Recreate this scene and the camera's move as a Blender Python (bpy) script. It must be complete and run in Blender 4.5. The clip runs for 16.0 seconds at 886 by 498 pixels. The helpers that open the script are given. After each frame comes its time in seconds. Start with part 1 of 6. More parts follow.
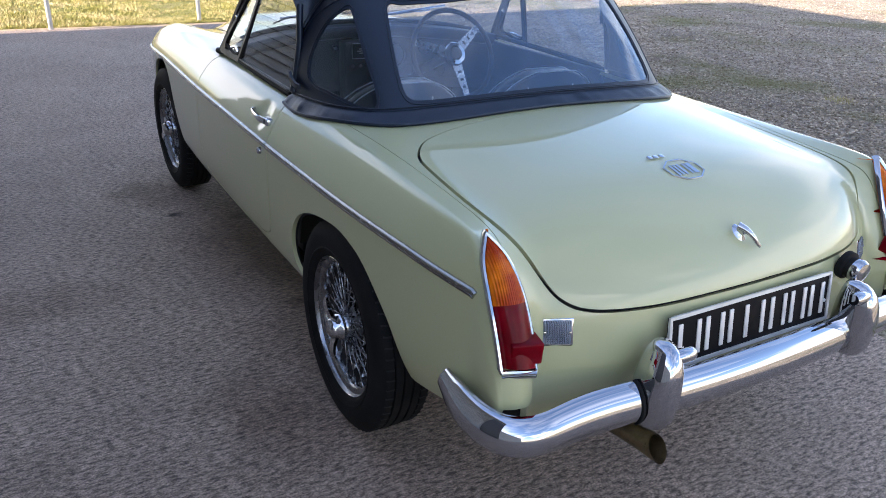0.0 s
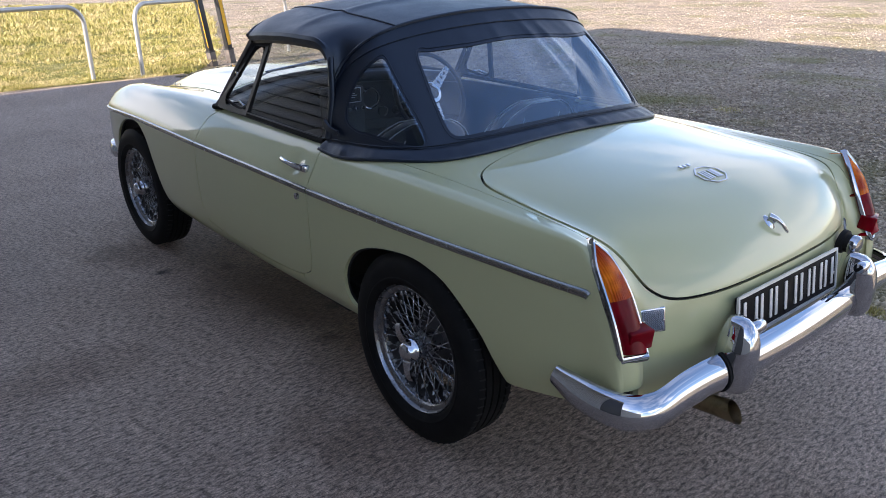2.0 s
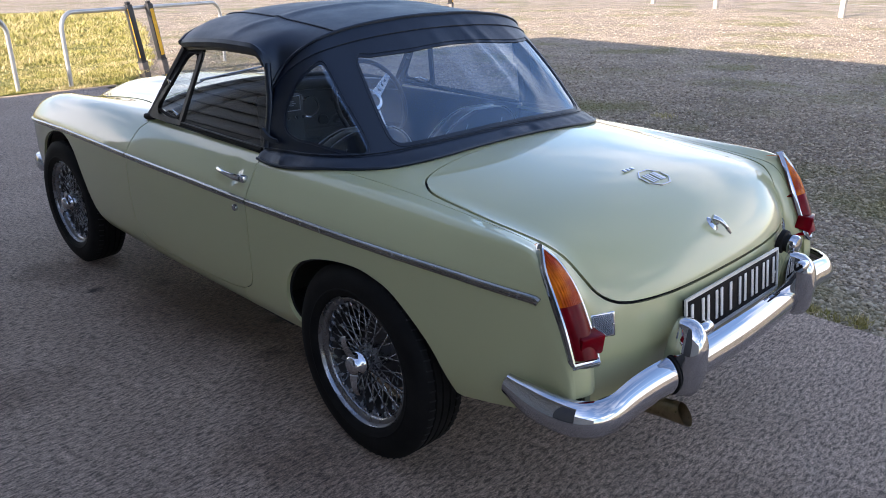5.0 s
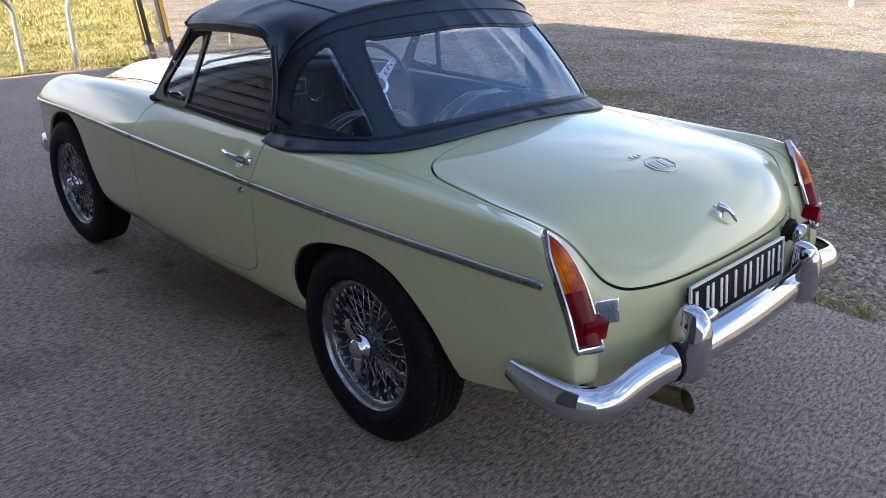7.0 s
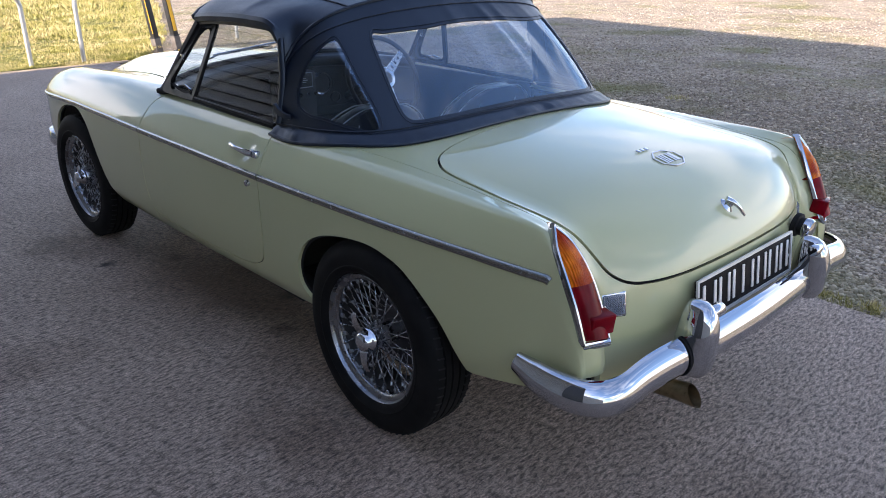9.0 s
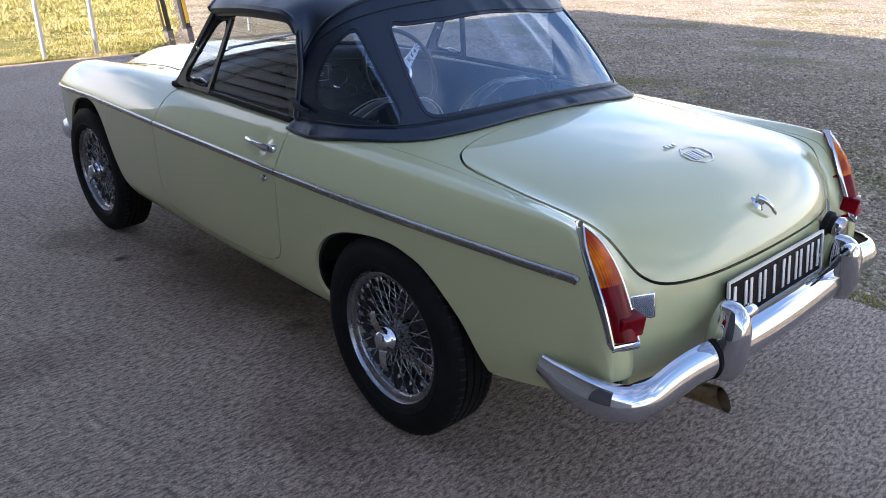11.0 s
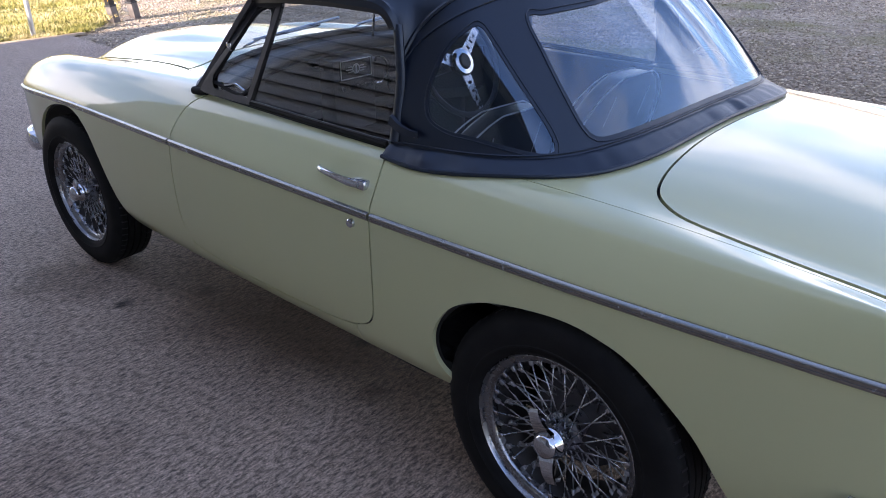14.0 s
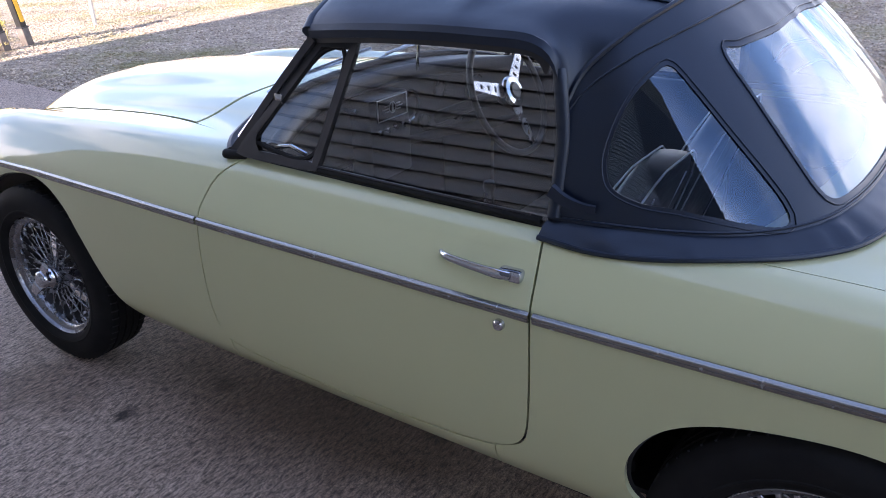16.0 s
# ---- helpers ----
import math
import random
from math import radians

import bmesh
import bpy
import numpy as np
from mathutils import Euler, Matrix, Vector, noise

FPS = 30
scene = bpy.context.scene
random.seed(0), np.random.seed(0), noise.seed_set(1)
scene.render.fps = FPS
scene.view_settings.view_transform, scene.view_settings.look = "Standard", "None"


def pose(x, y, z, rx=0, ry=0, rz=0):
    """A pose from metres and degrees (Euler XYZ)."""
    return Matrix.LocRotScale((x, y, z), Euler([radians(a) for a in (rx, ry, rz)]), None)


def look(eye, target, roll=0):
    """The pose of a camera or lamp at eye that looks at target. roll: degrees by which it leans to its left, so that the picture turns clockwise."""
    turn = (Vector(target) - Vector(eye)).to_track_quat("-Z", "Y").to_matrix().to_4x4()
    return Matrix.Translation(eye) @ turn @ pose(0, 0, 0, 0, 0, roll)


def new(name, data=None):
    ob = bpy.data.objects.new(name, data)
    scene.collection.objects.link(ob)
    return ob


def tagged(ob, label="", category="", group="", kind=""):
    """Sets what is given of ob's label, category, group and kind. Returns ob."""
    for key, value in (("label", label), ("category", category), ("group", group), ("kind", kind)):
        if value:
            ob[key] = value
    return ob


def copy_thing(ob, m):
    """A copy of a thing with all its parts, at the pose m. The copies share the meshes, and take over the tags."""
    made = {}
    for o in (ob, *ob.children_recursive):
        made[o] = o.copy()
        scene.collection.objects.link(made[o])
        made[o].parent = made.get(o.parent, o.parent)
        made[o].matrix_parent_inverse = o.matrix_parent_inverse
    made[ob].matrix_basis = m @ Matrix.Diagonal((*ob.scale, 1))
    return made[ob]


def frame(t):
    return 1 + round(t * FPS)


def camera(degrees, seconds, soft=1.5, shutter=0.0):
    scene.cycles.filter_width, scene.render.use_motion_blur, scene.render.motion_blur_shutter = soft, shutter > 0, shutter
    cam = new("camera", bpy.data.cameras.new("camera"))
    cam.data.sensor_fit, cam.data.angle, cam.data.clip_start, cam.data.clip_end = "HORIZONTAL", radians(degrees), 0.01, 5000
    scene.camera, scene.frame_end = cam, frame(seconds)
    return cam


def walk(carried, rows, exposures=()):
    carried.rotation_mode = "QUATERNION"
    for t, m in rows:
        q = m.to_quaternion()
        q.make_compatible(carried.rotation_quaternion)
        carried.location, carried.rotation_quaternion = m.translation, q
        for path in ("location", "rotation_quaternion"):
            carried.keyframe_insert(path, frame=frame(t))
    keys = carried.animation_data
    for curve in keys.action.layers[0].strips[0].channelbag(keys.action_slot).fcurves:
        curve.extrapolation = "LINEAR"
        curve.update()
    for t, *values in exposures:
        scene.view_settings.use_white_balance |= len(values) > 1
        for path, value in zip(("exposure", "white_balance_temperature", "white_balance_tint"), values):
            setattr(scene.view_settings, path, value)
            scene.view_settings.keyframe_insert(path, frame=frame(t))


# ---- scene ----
from mathutils.geometry import delaunay_2d_cdt

cam = camera(61.3, 16.0, .45)
EXPOSURE = 1.71
# along the way: exposure in stops, and tint
LEVELS = [(0, .17, 20), (.5, .14, 20), (1, -.08, 20), (2, -.18, 20), (3.5, -.18, 20), (9, -.03, 20), (12.5, .18, 22), (13.5, .26, 25), (15, .34, 27), (16, .58, 28)]
PATH = [
    (0, (-1.369, -1.727, 1.358), (-0.46, -0.14, 0.548), 1.9),
    (0.5, (-1.477, -1.595, 1.356), (-0.546, -0.026, 0.537), 1.3),
    (1, (-1.615, -1.552, 1.362), (-0.608, -0.017, 0.568), -0.1),
    (1.5, (-1.815, -1.588, 1.388), (-0.724, -0.101, 0.613), -1.4),
    (2, (-1.889, -1.612, 1.394), (-0.711, -0.164, 0.674), -0.8),
    (2.5, (-1.882, -1.609, 1.388), (-0.638, -0.21, 0.685), -0.7),
    (3, (-1.877, -1.607, 1.387), (-0.606, -0.227, 0.694), -0.9),
    (3.5, (-1.877, -1.599, 1.385), (-0.579, -0.244, 0.693), -0.7),
    (3.7, (-1.85, -1.594, 1.383), (-0.555, -0.237, 0.688), -0.8),
    (6, (-1.875, -1.574, 1.375), (-0.581, -0.225, 0.665), -0.2),
    (6.5, (-1.871, -1.574, 1.376), (-0.584, -0.225, 0.652), -0.1),
    (7, (-1.867, -1.575, 1.371), (-0.589, -0.223, 0.639), 0.0),
    (7.5, (-1.867, -1.575, 1.374), (-0.597, -0.22, 0.634), -0.1),
    (8, (-1.865, -1.576, 1.373), (-0.601, -0.22, 0.624), -0.0),
    (8.5, (-1.864, -1.575, 1.37), (-0.6, -0.217, 0.623), -0.1),
    (9, (-1.869, -1.573, 1.367), (-0.605, -0.214, 0.622), -0.0),
    (9.2, (-1.871, -1.568, 1.369), (-0.607, -0.21, 0.62), 0.0),
    (11.5, (-1.848, -1.465, 1.355), (-0.618, -0.087, 0.59), 0.2),
    (12, (-1.765, -1.363, 1.349), (-0.543, 0.018, 0.573), 0.5),
    (12.5, (-1.753, -1.247, 1.345), (-0.542, 0.133, 0.553), 0.4),
    (13, (-1.821, -1.061, 1.359), (-0.611, 0.31, 0.55), -1.1),
    (13.5, (-1.861, -0.88, 1.348), (-0.569, 0.393, 0.506), -1.0),
    (14, (-1.796, -0.719, 1.356), (-0.476, 0.526, 0.514), -0.7),
    (14.5, (-1.769, -0.557, 1.351), (-0.43, 0.664, 0.505), -0.4),
    (15, (-1.871, -0.352, 1.376), (-0.51, 0.844, 0.529), -1.6),
    (15.5, (-1.89, -0.191, 1.378), (-0.48, 0.938, 0.519), -1.8),
    (16, (-1.775, -0.033, 1.372), (-0.296, 1.02, 0.533), -2.2),
]
walk(cam, [(t, look(eye, target, roll)) for t, eye, target, roll in PATH], [(t, EXPOSURE + e, 6300, tint) for t, e, tint in LEVELS])

# ---- daylight: a low sun behind the barn, which shades the yard; a bright sky with thin cloud ----
SUN_AWAY = Vector((math.cos(radians(5)), math.sin(radians(5)), 0))  # the way the shadows fall
SUN_HIGH = radians(24)
SUN_POWER, SKY_POWER = 5.0, .110


def make_world():
    world = bpy.data.worlds.new("sky")
    world.use_nodes = True
    nt = world.node_tree
    nt.nodes.clear()
    sky = nt.nodes.new("ShaderNodeTexSky")
    sky.sky_type, sky.sun_disc = "NISHITA", False
    sky.sun_elevation = SUN_HIGH
    sky.sun_rotation = math.atan2(-SUN_AWAY.x, -SUN_AWAY.y)
    sky.air_density, sky.dust_density, sky.ozone_density = 1.1, .5, 2.0
    coord = nt.nodes.new("ShaderNodeTexCoord")
    stretch = nt.nodes.new("ShaderNodeMapping")
    stretch.inputs["Scale"].default_value = (1.6, 1.6, 4.5)
    cloud = nt.nodes.new("ShaderNodeTexNoise")
    cloud.inputs["Scale"].default_value, cloud.inputs["Detail"].default_value = 1.25, 6
    cloud.inputs["Roughness"].default_value = .54
    ramp = nt.nodes.new("ShaderNodeValToRGB")
    ramp.color_ramp.elements[0].position, ramp.color_ramp.elements[1].position = .44, .60
    ramp.color_ramp.elements[1].color = (.85, .85, .85, 1)
    mix = nt.nodes.new("ShaderNodeMix")
    mix.data_type = "RGBA"
    mix.inputs[7].default_value = (8.0, 8.0, 8.0, 1)
    # cloud lies low; overhead the sky is clear
    split = nt.nodes.new("ShaderNodeSeparateXYZ")
    high = nt.nodes.new("ShaderNodeMapRange")
    for key, value in (("From Min", .28), ("From Max", .66), ("To Min", 1.), ("To Max", .15)):
        high.inputs[key].default_value = value
    few = nt.nodes.new("ShaderNodeMath")
    few.operation = "MULTIPLY"
    back = nt.nodes.new("ShaderNodeBackground")
    back.inputs["Strength"].default_value = SKY_POWER
    out = nt.nodes.new("ShaderNodeOutputWorld")
    link = nt.links.new
    link(coord.outputs["Generated"], stretch.inputs["Vector"])
    link(stretch.outputs["Vector"], cloud.inputs["Vector"])
    link(cloud.outputs["Fac"], ramp.inputs["Fac"])
    link(coord.outputs["Generated"], split.inputs[0])
    link(split.outputs["Z"], high.inputs["Value"])
    link(ramp.outputs["Color"], few.inputs[0])
    link(high.outputs["Result"], few.inputs[1])
    link(few.outputs[0], mix.inputs[0])
    link(sky.outputs["Color"], mix.inputs[6])
    link(mix.outputs[2], back.inputs["Color"])
    link(back.outputs["Background"], out.inputs["Surface"])
    scene.world = world


make_world()
sun = new("sun", bpy.data.lights.new("sun", "SUN"))
sun.data.energy, sun.data.angle, sun.data.color = SUN_POWER, radians(.53), (1, .90, .74)
sun.matrix_world = look(Vector((0, 0, 0)), SUN_AWAY * math.cos(SUN_HIGH) + Vector((0, 0, -math.sin(SUN_HIGH))))

# ---- materials ----
def shader(name, colour=(.5, .5, .5), rough=.5, metal=0., coat=0., spec=.5):
    m = bpy.data.materials.new(name)
    m.use_nodes = True
    b = m.node_tree.nodes["Principled BSDF"]
    b.inputs["Base Color"].default_value = (*colour, 1)
    b.inputs["Roughness"].default_value, b.inputs["Metallic"].default_value = rough, metal
    b.inputs["Coat Weight"].default_value = coat
    b.inputs["Coat Roughness"].default_value = .03
    b.inputs["Specular IOR Level"].default_value = spec
    return m, m.node_tree, b


def node(nt, kind, **values):
    n = nt.nodes.new(kind)
    for key, value in values.items():
        n.inputs[key.replace("_", " ")].default_value = value
    return n


def where(nt, scale=(1, 1, 1), turn=0.):
    c = nt.nodes.new("ShaderNodeTexCoord")
    m = node(nt, "ShaderNodeMapping", Scale=scale, Rotation=(0, 0, turn))
    nt.links.new(c.outputs["Object"], m.inputs["Vector"])
    return m.outputs["Vector"]


def noise_of(nt, scale, detail=4., rough=.55, stretch=(1, 1, 1), turn=0.):
    n = node(nt, "ShaderNodeTexNoise", Scale=scale, Detail=detail, Roughness=rough)
    nt.links.new(where(nt, stretch, turn), n.inputs["Vector"])
    return n.outputs["Fac"]


def ramp_of(nt, fac, *stops):
    r = nt.nodes.new("ShaderNodeValToRGB")
    e = r.color_ramp.elements
    while len(e) < len(stops):
        e.new(.5)
    for spot, (at, colour) in zip(e, stops):
        spot.position, spot.color = at, (*colour, 1) if len(colour) == 3 else colour
    nt.links.new(fac, r.inputs["Fac"])
    return r.outputs["Color"]


def blend(nt, fac, a, b, mode="MIX"):
    m = nt.nodes.new("ShaderNodeMix")
    m.data_type, m.blend_type = "RGBA", mode
    for socket, value in ((m.inputs[0], fac), (m.inputs[6], a), (m.inputs[7], b)):
        if isinstance(value, bpy.types.NodeSocket):
            nt.links.new(value, socket)
        else:
            socket.default_value = value if isinstance(value, (int, float)) else (*value, 1)
    return m.outputs[2]


def bump(nt, b, height, strength, distance, onto=None):
    n = node(nt, "ShaderNodeBump", Strength=strength, Distance=distance)
    nt.links.new(height, n.inputs["Height"])
    if onto is not None:
        nt.links.new(onto, n.inputs["Normal"])
    nt.links.new(n.outputs["Normal"], b.inputs["Normal"])
    return n.outputs["Normal"]


def make_paint():
    m, nt, b = shader("primrose_paint", (.50, .54, .30), .32, 0, 1.0)
    b.inputs["Specular IOR Level"].default_value = .15
    b.inputs["Coat Roughness"].default_value = .02
    b.inputs["Coat IOR"].default_value = 1.62
    tone = noise_of(nt, 1.3, 3)
    nt.links.new(ramp_of(nt, tone, (.3, (.474, .480, .264)), (.7, (.504, .508, .282))), b.inputs["Base Color"])
    dust = noise_of(nt, 60, 5, .7)
    nt.links.new(ramp_of(nt, dust, (.35, (.004, .004, .004)), (.8, (.016, .016, .016))), b.inputs["Coat Roughness"])
    return m


def make_chrome(name="chrome", tone=.57, rough=.014):
    m, nt, b = shader(name, (tone * .96, tone * .99, tone * 1.04), rough, 1)
    spots = noise_of(nt, 25, 6, .65)
    nt.links.new(ramp_of(nt, spots, (.4, (rough * .5,) * 3), (.8, (rough * 1.8,) * 3)), b.inputs["Roughness"])
    return m


def make_hood_cloth():
    m, nt, b = shader("hood_cloth", (.008, .011, .024), .4, 0, 0, .68)
    b.inputs["Specular Tint"].default_value = (.72, .86, 1, 1)
    b.inputs["Sheen Weight"].default_value = 0
    grain = noise_of(nt, 420, 3, .6)
    fold = noise_of(nt, 4.5, 2, .5, (1, 1, .6))
    tone = noise_of(nt, 9, 6, .6)
    nt.links.new(ramp_of(nt, tone, (.3, (.0016, .0036, .0100)), (.75, (.0032, .0068, .0180))), b.inputs["Base Color"])
    nt.links.new(ramp_of(nt, tone, (.3, (.38,) * 3), (.75, (.50,) * 3)), b.inputs["Roughness"])
    first = bump(nt, b, fold, .28, .03)
    bump(nt, b, grain, .25, .001, first)
    return m


def make_rubber(name="rubber", tone=.012, rough=.62):
    m, nt, b = shader(name, (tone,) * 3, rough, 0, 0, .12)
    grain = noise_of(nt, 180, 4, .6)
    nt.links.new(ramp_of(nt, noise_of(nt, 14, 5), (.3, (tone * .8,) * 3), (.8, (tone * 1.9, tone * 1.85, tone * 1.75))), b.inputs["Base Color"])
    bump(nt, b, grain, .25, .001)
    return m


def make_pane(name, tint, rough, share, haze=0., wave=0., cast=(1, 1, 1)):
    """Clear sheet: see-through, with a glossy face; haze: a blue veil painted in for reflected sky; cast: the gloss's
    tint.
    """
    m = bpy.data.materials.new(name)
    m.use_nodes = True
    nt = m.node_tree
    nt.nodes.clear()
    clear = node(nt, "ShaderNodeBsdfTransparent", Color=(*tint, 1))
    gloss = node(nt, "ShaderNodeBsdfGlossy", Color=(*cast, 1), Roughness=rough)
    fres = node(nt, "ShaderNodeFresnel", IOR=share)
    mix, out = nt.nodes.new("ShaderNodeMixShader"), nt.nodes.new("ShaderNodeOutputMaterial")
    link = nt.links.new
    if wave:
        fold = noise_of(nt, 5, 1.5, .35, (1.0, .18, .14))
        n = node(nt, "ShaderNodeBump", Strength=wave, Distance=.02)
        link(fold, n.inputs["Height"])
        link(n.outputs["Normal"], gloss.inputs["Normal"])
        link(n.outputs["Normal"], fres.inputs["Normal"])
    link(fres.outputs["Fac"], mix.inputs[0])
    link(clear.outputs[0], mix.inputs[1])
    link(gloss.outputs[0], mix.inputs[2])
    last = mix.outputs[0]
    if haze:
        sky_veil = node(nt, "ShaderNodeBsdfDiffuse", Color=(.30, .47, .80, 1))
        more = nt.nodes.new("ShaderNodeMixShader")
        veil_mask = ramp_of(nt, noise_of(nt, 7, 2, .5, (1, 1, .5)), (.3, (haze * .6,) * 3), (.8, (haze * 1.6,) * 3))
        link(veil_mask, more.inputs[0])
        link(last, more.inputs[1])
        link(sky_veil.outputs[0], more.inputs[2])
        last = more.outputs[0]
    link(last, out.inputs["Surface"])
    return m


def make_lens(name, deep, light, glow, relief=.35):
    m, nt, b = shader(name, deep, .18, 0, .0, .14)
    ribs = node(nt, "ShaderNodeTexWave", Scale=70., Distortion=.3)
    ribs.bands_direction = "X"
    nt.links.new(where(nt), ribs.inputs["Vector"])
    cells = noise_of(nt, 17, 2)
    nt.links.new(ramp_of(nt, cells, (.35, deep), (.75, light)), b.inputs["Base Color"])
    b.inputs["Subsurface Weight"].default_value = .08
    b.inputs["Subsurface Radius"].default_value = glow
    b.inputs["Subsurface Scale"].default_value = .02
    bump(nt, b, ribs.outputs["Color"], relief, .003)
    return m


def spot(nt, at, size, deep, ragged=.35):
    """A dark patch on the ground, for stains and painted shade: darkest in its middle, with a ragged outline."""
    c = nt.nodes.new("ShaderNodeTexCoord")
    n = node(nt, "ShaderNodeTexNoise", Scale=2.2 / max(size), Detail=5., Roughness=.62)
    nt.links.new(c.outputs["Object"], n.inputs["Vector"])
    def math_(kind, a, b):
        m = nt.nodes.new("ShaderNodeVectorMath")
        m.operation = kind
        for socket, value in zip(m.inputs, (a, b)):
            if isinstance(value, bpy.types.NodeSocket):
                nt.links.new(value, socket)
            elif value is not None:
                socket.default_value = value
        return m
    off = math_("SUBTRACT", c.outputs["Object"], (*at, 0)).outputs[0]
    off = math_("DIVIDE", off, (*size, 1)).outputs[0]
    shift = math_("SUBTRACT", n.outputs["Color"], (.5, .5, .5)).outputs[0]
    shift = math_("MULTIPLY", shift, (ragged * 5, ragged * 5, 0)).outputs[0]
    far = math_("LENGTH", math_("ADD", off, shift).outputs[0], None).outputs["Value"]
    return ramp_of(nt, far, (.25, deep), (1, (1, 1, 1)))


def make_concrete():
    m, nt, b = shader("brushed_concrete", (.3, .28, .26), .8)
    broad, mid, grain = noise_of(nt, .55, 5, .6), noise_of(nt, 4.5, 6, .65), noise_of(nt, 165, 4, .75)
    brush = noise_of(nt, 1, 6, .66, (36, 92, 1), radians(-5))
    base = ramp_of(nt, mid, (.25, (.224, .169, .130)), (.55, (.306, .234, .181)), (.85, (.373, .289, .227)))
    base = blend(nt, .55, base, ramp_of(nt, broad, (.35, (.207, .154, .119)), (.7, (.359, .277, .217))))
    speck = ramp_of(nt, grain, (.34, (.22, .21, .21)), (.50, (1, 1, 1)), (.66, (1.7, 1.66, 1.64)))
    base = blend(nt, .80, base, speck, "MULTIPLY")
    groove = ramp_of(nt, brush, (.37, (.32, .31, .31)), (.48, (1, 1, 1)), (.60, (1.75, 1.73, 1.73)))
    base = blend(nt, .92, base, groove, "MULTIPLY")
    spill = ramp_of(nt, noise_of(nt, 1.6, 3, .5), (.62, (1, 1, 1)), (.76, (.58, .55, .52)))
    base = blend(nt, .62, base, spill, "MULTIPLY")
    # oil, wet and tyre dirt; the long spot also paints shade under the sill
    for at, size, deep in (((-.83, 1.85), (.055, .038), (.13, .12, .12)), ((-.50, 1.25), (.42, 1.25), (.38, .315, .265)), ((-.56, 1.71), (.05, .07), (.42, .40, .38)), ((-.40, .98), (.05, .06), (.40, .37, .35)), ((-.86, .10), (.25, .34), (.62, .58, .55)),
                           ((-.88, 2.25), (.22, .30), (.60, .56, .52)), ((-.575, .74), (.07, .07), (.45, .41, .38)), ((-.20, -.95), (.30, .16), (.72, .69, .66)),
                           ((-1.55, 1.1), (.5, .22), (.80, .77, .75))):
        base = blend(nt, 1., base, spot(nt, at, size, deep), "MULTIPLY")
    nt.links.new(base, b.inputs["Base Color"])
    first = bump(nt, b, brush, 1, .010)
    bump(nt, b, grain, .6, .004, first)
    return m


def make_gravel_bed():
    m, nt, b = shader("gravel_bed", (.3, .28, .26), .85)
    cell = node(nt, "ShaderNodeTexVoronoi", Scale=34.)
    nt.links.new(where(nt), cell.inputs["Vector"])
    stone = ramp_of(nt, cell.outputs["Color"], (.08, (.170, .135, .099)), (.40, (.305, .243, .177)), (.68, (.41, .332, .248)), (.94, (.60, .51, .39)))
    moss = ramp_of(nt, noise_of(nt, .45, 7, .66), (.50, (0, 0, 0)), (.66, (.90, .90, .90)))
    earth = blend(nt, ramp_of(nt, noise_of(nt, 1.1, 6, .6), (.45, (0, 0, 0)), (.68, (.7, .7, .7))), stone, (.135, .105, .078))
    nt.links.new(blend(nt, moss, earth, (.17, .165, .052)), b.inputs["Base Color"])
    bump(nt, b, cell.outputs["Distance"], 1., .03)
    return m


def make_stone():
    m, nt, b = shader("gravel_stone", (.3, .28, .26), .8)
    g = nt.nodes.new("ShaderNodeNewGeometry")
    tone = ramp_of(nt, g.outputs["Random Per Island"], (.0, (.185, .147, .107)), (.40, (.32, .256, .185)), (.75, (.44, .360, .266)), (1, (.62, .525, .40)))
    # the same moss and earth that lie on the bed cling to the stones
    moss = ramp_of(nt, noise_of(nt, .45, 7, .66), (.50, (0, 0, 0)), (.66, (.70, .70, .70)))
    nt.links.new(blend(nt, moss, tone, (.20, .19, .060)), b.inputs["Base Color"])
    return m


def make_grass_bed():
    m, nt, b = shader("turf", (.12, .14, .03), .9)
    tone = blend(nt, .5, ramp_of(nt, noise_of(nt, 1.1, 8, .7), (.3, (.10, .13, .018)), (.5, (.20, .20, .040)), (.68, (.38, .30, .13))),
                 ramp_of(nt, noise_of(nt, 26, 5, .7), (.3, (.07, .09, .012)), (.55, (.22, .22, .04)), (.75, (.50, .42, .19))))
    nt.links.new(tone, b.inputs["Base Color"])
    bump(nt, b, noise_of(nt, 45, 5, .7), 1., .08)
    return m


def make_blade():
    m, nt, b = shader("grass_blade", (.2, .22, .05), .6)
    g = nt.nodes.new("ShaderNodeNewGeometry")
    fresh = ramp_of(nt, g.outputs["Random Per Island"], (0, (.145, .150, .022)), (.5, (.265, .245, .045)), (1, (.43, .37, .10)))
    dry = ramp_of(nt, g.outputs["Random Per Island"], (0, (.30, .24, .07)), (.5, (.52, .42, .19)), (1, (.75, .62, .36)))
    where_dry = ramp_of(nt, noise_of(nt, 1.7, 6, .65), (.42, (0, 0, 0)), (.62, (.90, .90, .90)))
    nt.links.new(blend(nt, where_dry, fresh, dry), b.inputs["Base Color"])
    return m


def make_plain(name, colour, rough, metal=0., spread=.12, scale=12., relief=0.):
    """A plain finish with a little wear: two scales of tone, and gloss that varies."""
    m, nt, b = shader(name, colour, rough, metal)
    low, high = [c * (1 - spread) for c in colour], [min(1, c * (1 + spread)) for c in colour]
    tone = noise_of(nt, scale, 6, .6)
    nt.links.new(ramp_of(nt, tone, (.3, low), (.75, high)), b.inputs["Base Color"])
    nt.links.new(ramp_of(nt, noise_of(nt, scale * 4, 4), (.3, (rough * .85,) * 3), (.8, (min(1, rough * 1.25),) * 3)), b.inputs["Roughness"])
    if relief:
        bump(nt, b, noise_of(nt, scale * 12, 4), .4, relief)
    return m


